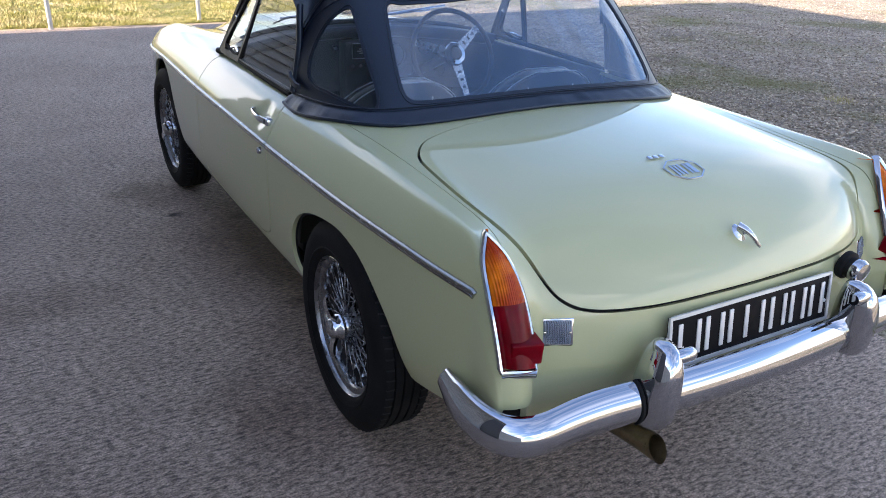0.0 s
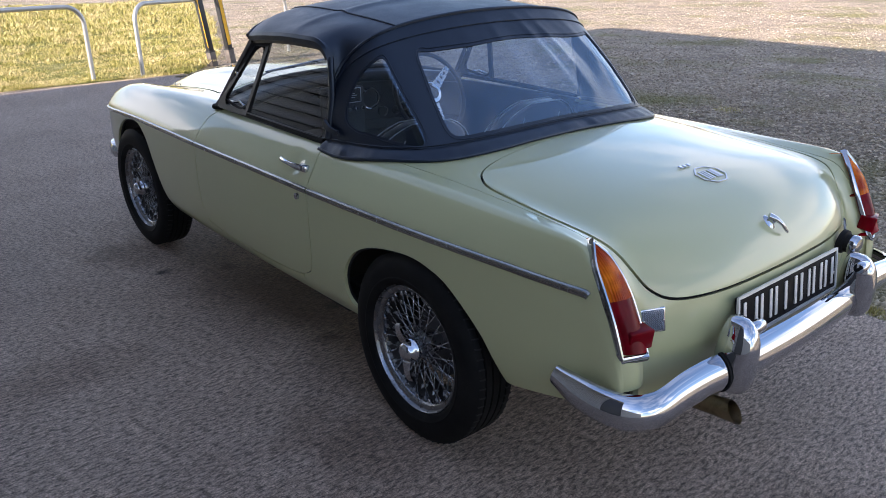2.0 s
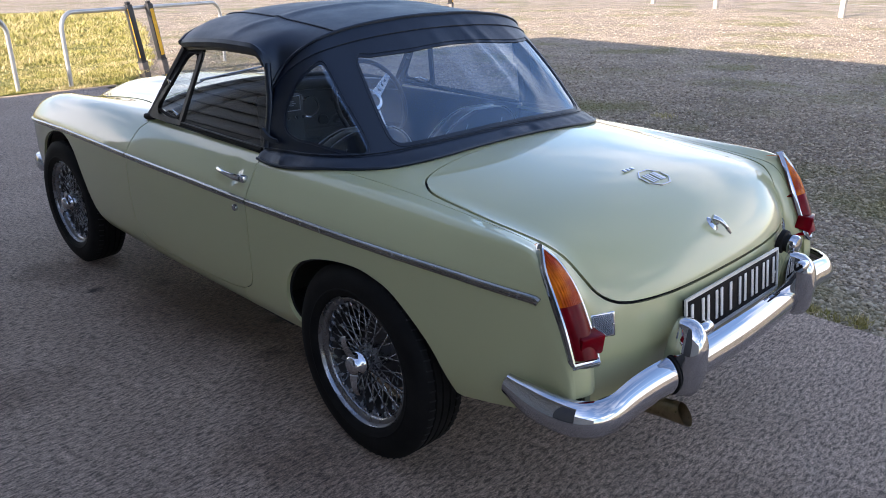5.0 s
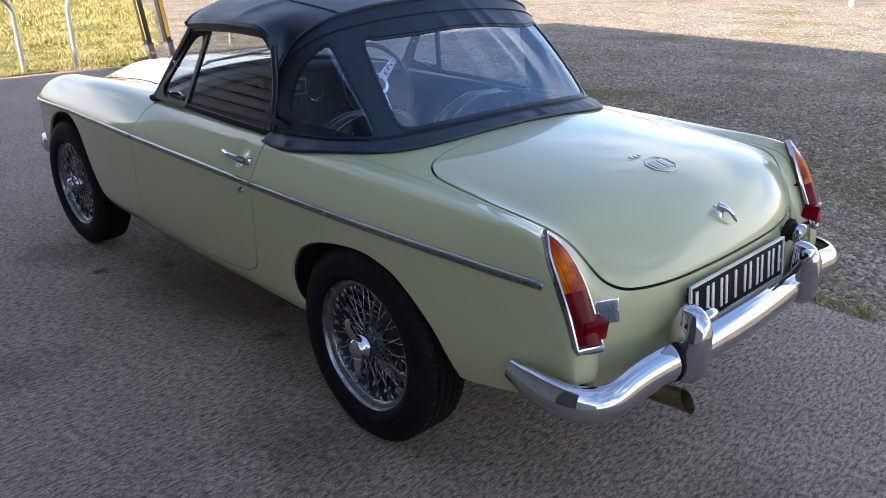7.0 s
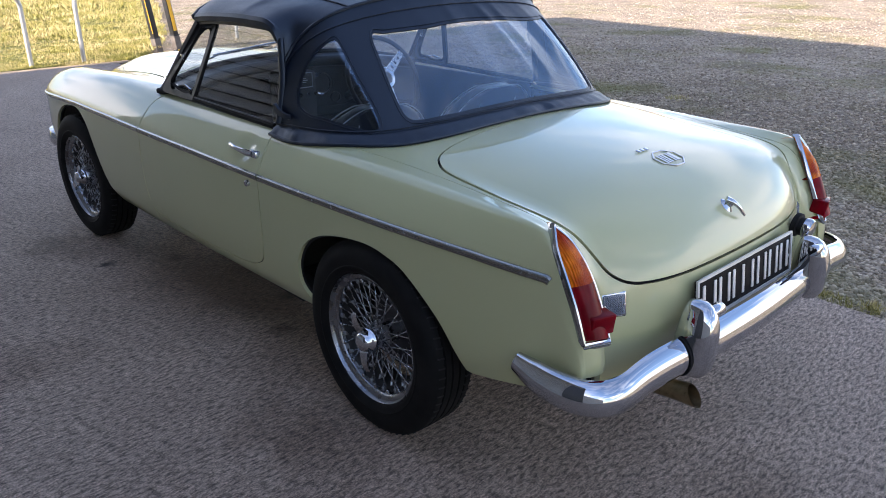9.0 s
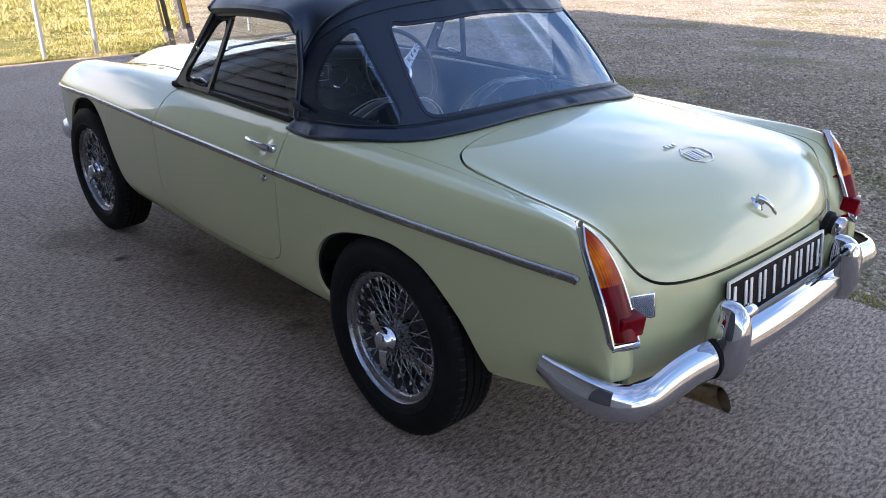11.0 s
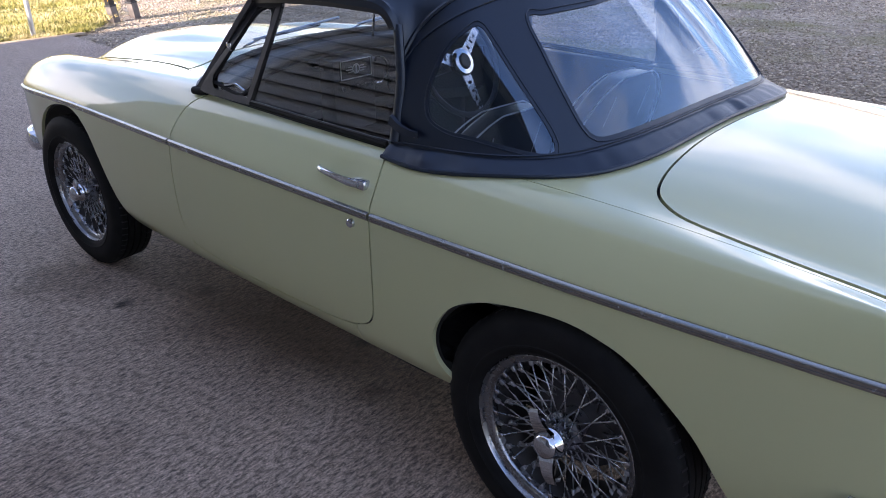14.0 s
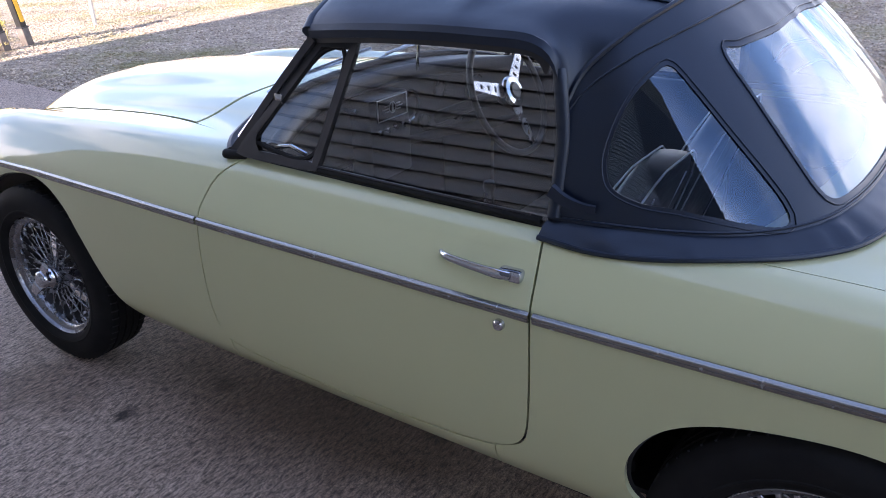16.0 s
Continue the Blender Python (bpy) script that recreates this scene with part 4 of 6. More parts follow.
def make_inner_shell():
    """What shows dark through the gaps: the structure behind the panels, and the car's floor."""
    for name, rings in (("inner_frame", [rear_wing_outline, front_wing_outline, DOOR]),):
        for r in rings:
            both_sides(name, panel(SKIN, shrunk(r, -.006), step=.05, lift=-.016, flange=False), DARK, CAR)
    p = panel(SKIN, shrunk(LID, -.008), step=.05, lift=-.016, flange=False)
    emit("boot_frame", p[0], p[1], DARK, CAR, "", p[2])
    p = panel(SKIN, shrunk(bonnet_outline, -.008), step=.05, lift=-.016, flange=False)
    emit("engine_frame", p[0], p[1], DARK, CAR, "", p[2])
    bm = box((-.50, .38, .16), (.50, 2.45, .29))
    box((-.66, .42, .26), (.66, 1.60, .285), 0, bm)
    part("floor_pan", bm, DARK, CAR, smooth=False)
    bm = box((-.10, .40, .13), (.10, 2.2, .20), .03)
    for s in (-1, 1):
        box((s * .50 - .05, .36, .21), (s * .50 + .05, 1.74, .30), .02, bm)
        box((s * .33 - .04, .38, .15), (s * .33 + .04, 2.3, .20), .01, bm)
    part("chassis_rail", bm, DARK, CAR)
    part("fuel_tank", box((-.50, -.66, .24), (.50, -.34, .42), .04), DARK, CAR)
    part("sump", box((-.22, 1.75, .14), (.22, 2.45, .30), .03), DARK, CAR)
    # bulkheads between cockpit, boot and engine
    part("bulkhead", box((-.62, 1.62, .22), (.62, 1.64, .82)), DARK, CAR, smooth=False)
    part("rear_bulkhead", box((-.56, .10, .22), (.56, .12, .80)), CARPET, CAR, smooth=False)


make_inner_shell()


def make_wheel_wells():
    for y0, low in ((0, .34), (2.311, .36)):
        for side in (-1, 1):
            bm = bmesh.new()
            arc = [(.43 * math.cos(a), .30 + .38 * math.sin(a)) for a in np.linspace(.22, math.pi - .22, 22)]
            rows = [[bm.verts.new((side * x, y0 + y, min(z, .78))) for y, z in arc] for x in (.44, .52, .60, .655, .672)]
            for p, q in zip(rows, rows[1:]):
                for k in range(len(arc) - 1):
                    bm.faces.new((p[k], p[k + 1], q[k + 1], q[k]))
            bm.faces.new(rows[0])
            part("wheel_well", bm, WELL, CAR)


make_wheel_wells()

# ---- the soft top ----
def coons(front, back, left, right, nu=80, nv=120, bulge=None, reach=1., power=1.):
    """A patch over four edge curves (front and back run across, left and right run lengthways)."""
    a, b = np.linspace(0, 1, nu)[:, None, None], np.linspace(0, 1, nv)[None, :, None]
    def even(curve, n):
        c = drawn(curve, .004, False)
        s = np.r_[0, np.cumsum(np.linalg.norm(np.diff(c, axis=0), axis=1))]
        return np.stack([np.interp(np.linspace(0, s[-1], n), s, c[:, k]) for k in range(3)], 1)
    f, k, l, r = even(front, nv)[None], even(back, nv)[None], even(left, nu)[:, None], even(right, nu)[:, None]
    # how far the sides carry in towards the middle
    wl, wr = np.clip(1 - b / reach, 0, 1) ** power, np.clip(1 - (1 - b) / reach, 0, 1) ** power
    g = (1 - a) * f + a * k + wl * (l - (1 - a) * f[:, :1] - a * k[:, :1]) + wr * (r - (1 - a) * f[:, -1:] - a * k[:, -1:])
    return g if bulge is None else g + bulge(a, b)


def flip_curve(half):
    """The whole curve from its left half, which ends on the centre line."""
    h = [tuple(p) for p in half]
    return h + [(-x, y, z) for x, y, z in h[-2::-1]]


BOW = [(-.588, .540, 1.035), (-.553, .520, 1.095), (-.510, .468, 1.152), (-.445, .425, 1.188), (-.33, .395, 1.215), (-.16, .375, 1.232), (0, .37, 1.236)]
FOOT = [(-.632, .545, .838), (-.630, .44, .842), (-.612, .31, .846), (-.572, .20, .852), (-.505, .122, .860), (-.41, .076, .870), (-.25, .050, .879), (0, .044, .884)]
HEADER = [(-.585, 1.140, 1.144), (-.555, 1.150, 1.164), (-.45, 1.165, 1.199), (-.25, 1.185, 1.218), (0, 1.192, 1.220)]
RAIL = [(-.585, 1.140, 1.144), (-.600, 1.00, 1.156), (-.608, .82, 1.164), (-.611, .69, 1.164), (-.609, .59, 1.158), (-.602, .549, 1.122), (-.588, .540, 1.035)]
flip3 = np.array((-1, 1, 1))
roof_grid = coons(flip_curve(HEADER), flip_curve(BOW), RAIL, [tuple(np.array(p) * flip3) for p in RAIL],
                  bulge=lambda a, b: np.array((0, 0, 1)) * (0.045 * np.sin(math.pi * a ** 0.55) ** .8 * np.sin(math.pi * b) ** .6), reach=0.22, power=2.)
ridge = .007 * np.exp(-((np.linspace(0, 1, 80) - .55) / .035) ** 2)[:, None] * np.sin(math.pi * np.linspace(0, 1, 120))[None] ** .4
roof_grid[..., 2] += ridge
ROOF_SKIN = Skin(np.linspace(0, .80, 80), np.linspace(0, 1.40, 120), roof_grid)
back_grid = coons(flip_curve(BOW), flip_curve(FOOT), [BOW[0], (-.609, .541, .94), FOOT[0]], [(.588, .540, 1.035), (.609, .541, .94), (.632, .545, .838)], 60, 240,
                  bulge=lambda a, b: np.array((0, -1, .3)) * (.012 * np.sin(math.pi * a)) * np.sin(math.pi * b) ** .5 + np.stack([np.sign(b - .5) * .010 * np.sin(math.pi * a) + 0 * a, 0 * a * b, 0 * a * b], -1)[..., 0, :])
across, down = np.linspace(0, 1, 240)[None], np.linspace(0, 1, 60)[:, None]
fold = sum(h * np.exp(-((across - c - .06 * down) / w) ** 2) for c, w, h in ((.43, .012, .006), (.47, .016, -.005), (.52, .013, .010), (.57, .012, .008), (.62, .02, -.005), (.68, .016, .006), (.35, .02, .003)))
back_grid[..., 1] -= fold * np.sin(math.pi * np.clip(down * 1.15, 0, 1)) * np.exp(-down * 1.1)
BACK_SKIN = Skin(np.linspace(0, .40, 60), np.linspace(0, 2.20, 240), back_grid)
BACK = np.array((.40, 2.20))
quarter = np.array([(.215, .150), (.27, .114), (.36, .090), (.48, .074), (.60, .066), (.74, .069), (.825, .092), (.86, .125), (.915, .168), (.960, .204),
                    (.950, .219), (.88, .220), (.76, .212), (.58, .196), (.35, .175), (.235, .162)]) * BACK
rear_light = np.array([(.255, .238), (.45, .244), (.70, .254), (.86, .262), (.920, .272), (.935, .296), (.935, .40), (.935, .50)]) * BACK
rear_light = np.vstack([rear_light, [(u, 2.20 - v) for u, v in rear_light[-2::-1]], np.array([(.262, .735), (.285, .66), (.275, .56), (.268, .46), (.280, .36), (.265, .265)]) * BACK])
QUARTER_L = drawn(quarter, .012)
QUARTER_R = np.array([(u, 2.20 - v) for u, v in QUARTER_L])[::-1]
REAR_LIGHT = drawn(rear_light, .014)
SOFT_TOP = emit("soft_top", *(lambda p: (p[0], p[1], HOOD, CAR, "black cloth soft top with stitched seams", p[2]))(
    panel(ROOF_SKIN, ring(line((.004, .001), (.800, .001)), line((.800, .001), (.800, 1.399)), line((.800, 1.399), (.004, 1.399)), line((.004, 1.399), (.004, .001))), step=.02, thick=.006)))
full_back = ring(line((.0, .001), (.398, .001)), line((.398, .001), (.398, 2.199)), line((.398, 2.199), (.0, 2.199)), line((.0, 2.199), (.0, .001)))
p = panel(BACK_SKIN, full_back, [QUARTER_L, QUARTER_R, REAR_LIGHT], step=.018, thick=.004)
emit("rear_cover", p[0], p[1], HOOD, SOFT_TOP, "", p[2])
for name, outline in (("quarter_window", QUARTER_L), ("quarter_window", QUARTER_R), ("rear_window", REAR_LIGHT)):
    p = panel(BACK_SKIN, shrunk(outline, -.006), step=.02, lift=-.003, flange=False)
    pane = emit(name, p[0], p[1], SHEET if name == "rear_window" else QUARTER, SOFT_TOP, "clear flexible plastic window", p[2])
    # the stitched edge round it
    edge = shrunk(outline, -.010)
    at = BACK_SKIN.at(edge[:, 0], edge[:, 1]) + BACK_SKIN.normal(edge[:, 0], edge[:, 1]) * .001
    part("stitched_edge", tube(at, .0015, 6, (.3, -.8, .5), True), HOOD, pane)


def seam(points, skin, r=.003, name="seam"):
    line_ = drawn(points, .02, False)
    at = skin.at(line_[:, 0], line_[:, 1]) + skin.normal(line_[:, 0], line_[:, 1]) * .0015
    part(name, tube(at, r, 6, (.2, .3, .9)), HOOD, SOFT_TOP)


# the bow's thick seam, and the seams along the roof
seam([(.799, .004), (.799, .30), (.799, .70), (.799, 1.10), (.799, 1.396)], ROOF_SKIN, .0055, "bow_seam")
# the welt below the bow
seam([(.045, .02), (.045, .55), (.045, 1.10), (.045, 1.65), (.045, 2.18)], BACK_SKIN, .0022)
for s in (1, -1):
    seam([(.795, .70 - s * .42), (.55, .70 - s * .43), (.25, .70 - s * .44), (.01, .70 - s * .45)], ROOF_SKIN, .003)
seam([(.385, .02), (.388, .5), (.388, 1.1), (.388, 1.7), (.385, 2.18)], BACK_SKIN, .0025)


def make_hem():
    """The skirt of the top, which lies out over the deck and is bound along its edge."""
    lower = [(.548, -.668), (.44, -.672), (.32, -.656), (.195, -.617), (.105, -.560), (.040, -.476), (.004, -.34), (.000, -.15), (.002, 0)]
    lower = lower + [(u, -v) for u, v in lower[-2::-1]]
    n = 160
    def even(c, k):
        c = np.asarray(c)
        s = np.r_[0, np.cumsum(np.linalg.norm(np.diff(c, axis=0), axis=1))]
        return np.stack([np.interp(np.linspace(0, s[-1], k), s, c[:, j]) for j in range(c.shape[1])], 1)
    low_uv = even(drawn(lower, .01, False), n)
    low = SKIN.at(low_uv[:, 0], low_uv[:, 1])
    up = SKIN.normal(low_uv[:, 0], low_uv[:, 1])
    top = even(BACK_SKIN.at(np.full(200, .388), np.linspace(.002, 2.198, 200)), n)
    ripple = np.array([.006 * noise.noise((k * .16, 2, 0)) + .004 * noise.noise((k * .45, 5, 0)) for k in range(n)])[:, None]
    rows = [top + (0, 0, -.004), top * .55 + low * .45 + up * (.005 + ripple) , top * .22 + low * .78 + up * (.006 + ripple * 1.3), low + up * (.008 + .3 * abs(ripple)), low + up * .001, low * .9 + top * .1 - up * .004]
    verts = np.concatenate(rows)
    faces = [(r * n + k, r * n + k + 1, (r + 1) * n + k + 1, (r + 1) * n + k) for r in range(len(rows) - 1) for k in range(n - 1)]
    hem = part("hem", to_bm(verts, faces), HOOD, SOFT_TOP)
    part("binding", tube(low + up * .006, .0055, 8), HOOD, hem)


make_hem()


def make_rail_flap():
    """The flap along the top of the door window, and the pillar of cloth behind it."""
    for s in (-1, 1):
        rail = drawn([(s * -x, y, z) for x, y, z in RAIL], .02, False)
        out = np.array((s, 0, 0))
        d = np.array((0, 0, -1.))
        verts = np.concatenate([rail - d * .004, rail + out * .007 + d * .008, rail + out * .004 + d * .024, rail - out * .008 + d * .026, rail - out * .014])
        n = len(rail)
        faces = [(r * n + k, r * n + k + 1, (r + 1) % 5 * n + k + 1, (r + 1) % 5 * n + k) for r in range(5) for k in range(n - 1)]
        part("rail_flap", to_bm(verts, faces), HOOD, SOFT_TOP)
        # the frame inside the flap, dark above the glass
        cant = drawn([(s * (abs(x) - .016), y + (.012 if y < .56 else 0), z - .020) for x, y, z in RAIL[:6]], .02, False)
        part("cant_rail", to_bm(*swept(cant, [(-.008, -.016), (.008, -.016), (.008, .016), (-.008, .016)], (0, 0, 1))), BLACK, SOFT_TOP)
        post = [(s * .592, .548, 1.105), (s * .598, .540, 1.07), (s * .606, .530, .99), (s * .618, .529, .92), (s * .634, .530, .848)]
        part("pillar_flap", to_bm(*swept(drawn(post, .015, False), ring_of(12, .010, .013), (0, 1, 0))), HOOD, SOFT_TOP)
        tab = drawn([(s * .640, .535, .900), (s * .643, .505, .886), (s * .644, .470, .880), (s * .641, .446, .880)], .01, False)
        part("pillar_tab", to_bm(*swept(tab, [(-.003, -.011), (.003, -.009), (.003, .009), (-.003, .011)], (0, 0, 1), False, True, np.linspace(1.3, .7, len(tab)))), HOOD, SOFT_TOP)
    head = drawn(flip_curve(HEADER), .03, False)
    part("header_roll", tube(head + (0, .004, -.012), .016, 10), HOOD, SOFT_TOP)


make_rail_flap()

# ---- windscreen ----
def make_screen():
    foot = flip_curve([(-.640, 1.392, .846), (-.60, 1.425, .862), (-.45, 1.475, .892), (-.25, 1.51, .912), (0, 1.52, .92)])
    head = flip_curve([(-.572, 1.150, 1.116), (-.50, 1.165, 1.146), (-.30, 1.185, 1.182), (-.15, 1.19, 1.192), (0, 1.195, 1.195)])
    screen = part("windscreen", tube(drawn(foot, .03, False), .012, 8), BLACK, CAR, "raked windscreen in a slim frame")
    part("top_rail", tube(drawn(head, .03, False), .013, 8), BLACK, screen)
    for s in (-1, 1):
        leg = drawn([(s * .645, 1.386, .838), (s * .628, 1.334, .90), (s * .602, 1.238, 1.01), (s * .576, 1.140, 1.118)], .02, False)
        part("pillar", to_bm(*swept(leg, [(-.012, -.008), (.008, -.010), (.010, .007), (-.008, .009)], (0, 1, 0))), BLACK, screen)
        pad = drawn([(s * .652, 1.400, .842), (s * .650, 1.380, .843), (s * .644, 1.34, .846)], .01, False)
        part("pillar_foot", tube(pad, .012, 10), RUBBER, screen)
    grid = coons(foot, head, [foot[0], head[0]], [foot[-1], head[-1]], 12, 40)
    v = grid.reshape(-1, 3)
    faces = [(i * 40 + j, i * 40 + j + 1, (i + 1) * 40 + j + 1, (i + 1) * 40 + j) for i in range(11) for j in range(39)]
    pane = emit("pane", v, faces, CLEAR, screen)
    pane.visible_shadow = False
    for x0, x1 in ((-.38, -.02), (.08, .42)):
        bm = tube([(x0, 1.53, .92), (x0 + .05, 1.50, .945), (x1 * .8 + x0 * .2, 1.475, .965)], .004, 6)
        tube([(x0 + .02, 1.495, .945), (x1, 1.455, .985)], .005, 6, (0, 0, 1), False, bm)
        part("wiper", bm, STEEL, screen)
    mirror = part("rear_view_mirror", box((-.09, 1.262, 1.075), (.09, 1.285, 1.125), .01), BLACK, screen)
    part("mirror_stem", tube([(0, 1.275, 1.10), (0, 1.30, .93)], .004, 6, (0, 1, 0)), STEEL, mirror)
    part("mirror_glass", box((-.083, 1.259, 1.080), (.083, 1.2615, 1.120)), CHROME, mirror, smooth=False)


make_screen()


def make_door_fittings():
    for door, s in zip(DOORS, (-1, 1)):
        tagged(door, "pale yellow door with chrome handle and wound-up window")
        def m(pts):
            return [(s * x, y, z) for x, y, z in pts]
        # quarter light: a black frame with its own pane
        q = m([(.650, 1.345, .854), (.646, 1.108, .852), (.558, 1.038, 1.110), (.567, 1.126, 1.108)])
        ring_ = drawn([q[0], q[0], q[1], q[1], q[2], q[2], q[3], q[3]], .02)
        light = part("quarter_light", to_bm(*swept(ring_, [(-.0115, -.006), (.0115, -.006), (.0105, .006), (-.0105, .006)], (s, 0, .4), True)), BLACK, door, "black-framed quarter light")
        inner = np.array(q).mean(0) + (np.array(q) - np.array(q).mean(0)) * .80
        part("vent_seal", tube(drawn([inner[0], inner[0] * .9 + inner[1] * .1, inner[1], inner[2], inner[3]], .02), .006, 6, (s, 0, .4), True), RUBBER, light)
        # the plate that fills the frame's lower front corner
        q0, q1, q3 = (Vector(q[k]) for k in (0, 1, 3))
        side = Vector((s * .008, 0, .002))
        a, b, c = q0, q0.lerp(q1, .46), q0.lerp(q3, .38)
        hollow = q0.lerp(q1, .06).lerp(q0.lerp(q3, .06), .5)
        pts = [a] + [b * (1 - t) ** 2 + hollow * 2 * t * (1 - t) + c * t * t for t in np.linspace(0, 1, 9).tolist()]
        bm = bmesh.new()
        bm.faces.new([bm.verts.new(p + side) for p in pts]), bm.faces.new([bm.verts.new(p - side) for p in pts[::-1]])
        part("corner_plate", bm, BLACK, light, "black crackle-finish corner plate")
        emit("vent_pane", q, [(0, 1, 2, 3)], CLEAR, light).visible_shadow = False
        part("vent_catch", tube(m([(.640, 1.235, .878), (.634, 1.19, .886), (.638, 1.14, .874)]), .005, 6), CHROME, light)
        part("vent_hinge", box((-.008, -.012, -.012), (.008, .012, .012), .003, None, pose(s * .607, 1.235, .985)), STEEL, light)
        # the main pane and its rubber
        g = m([(.644, 1.100, .848), (.636, .540, .836), (.598, .540, 1.085), (.591, .575, 1.138), (.556, 1.036, 1.130)])
        bow = Vector(g[2]) - Vector(g[1])
        flat = (Vector(g[1]) - Vector(g[0])).cross(bow).normalized()
        flat *= 1 if flat.x * s > 0 else -1
        pane = emit("window_pane", g, [(0, 1, 2, 3, 4)], CLEAR, door, "", [(flat + Vector((0, d, 0))).normalized() for d in (-.030, -.048, -.044, -.042, -.030)])
        pane.visible_shadow = False
        part("window_seal", tube(m([(.644, 1.34, .850), (.643, 1.08, .847), (.640, .80, .841), (.633, .555, .835)]), .009, 8), RUBBER, door)
        part("pane_rail", tube(m([(.648, 1.10, .856), (.645, .80, .850), (.637, .575, .844)]), .0026, 6), BLACK, door)
        # handle: a bar on a rear boss and a front peg
        bar = drawn(m([(.702, .735, .757), (.716, .715, .758), (.724, .66, .757), (.724, .60, .754), (.716, .575, .751)]), .008, False)
        sizes = np.interp(np.linspace(0, 1, len(bar)), [0, .12, .6, .85, 1], [.75, .95, 1.05, 1.25, 1.1])
        handle = part("door_handle", to_bm(*swept(bar, ring_of(10, .007, .0085), (0, 0, 1), False, True, sizes)), CHROME, door, "chrome pull handle")
        part("handle_boss", box((-.012, -.026, -.012), (.012, .022, .012), .006, None, pose(s * .706, .578, .750)), CHROME, handle)
        lock = part("lock", lathe([(0, .012), (.008, .012), (.011, .009), (.012, 0), (0, 0)], 18, "x"), CHROME, door, "round chrome lock")
        lock.matrix_local = pose(s * .733, .585, .656, 0, 0, 180 if s < 0 else 0)
        part("keyhole", box((s * .7455 - .0006, .582, .650), (s * .7455 + .0006, .588, .662)), BLACK, lock).matrix_parent_inverse = lock.matrix_local.inverted()


make_door_fittings()


def make_trim():
    """The bright strip along the side, in three lengths."""
    for s, wings in ((-1, 0), (1, 1)):
        for a, b, owner in ((-.652, .517, REAR_WINGS[wings]), (.525, 1.426, DOORS[wings]), (1.434, 2.80, FRONT_WINGS[wings])):
            us = np.linspace(a, b, 150)
            vs = np.array([side_v(u, float(np.interp(u, [-.66, -.4, 0, .5, 1.0, 1.45, 1.75, 2.15, 2.45, 2.8], [.683, .688, .686, .686, .691, .693, .695, .694, .685, .663]))) for u in us])
            vs = np.convolve(np.pad(vs, 2, mode="edge"), np.ones(5) / 5, "valid")
            at, out = SKIN.at(us, vs), SKIN.normal(us, vs)
            up = np.cross(out, np.gradient(at, axis=0))
            up /= np.linalg.norm(up, axis=1, keepdims=True)
            up *= np.sign(up[:, 2:3])
            shape = [(-.0110, 0), (-.0112, .0020), (-.0095, .0042), (-.0030, .0072), (-.0022, .0062), (-.0012, .0062), (-.0004, .0078), (.0040, .0094), (.0058, .0092), (.0075, .0078), (.0104, .0030), (.0108, 0)]
            rows = np.stack([at + up * h + out * d for h, d in shape], 1)
            if s > 0:
                rows = rows * flip3
            n, m = rows.shape[:2]
            faces = [(i * m + j, i * m + j + 1, (i + 1) * m + j + 1, (i + 1) * m + j) for i in range(n - 1) for j in range(m - 1)]
            faces += [tuple(range(m)), tuple((n - 1) * m + j for j in range(m))]
            part("side_trim", to_bm(rows.reshape(-1, 3), faces), TRIM, owner, "bright metal side strip", smooth=False)


make_trim()

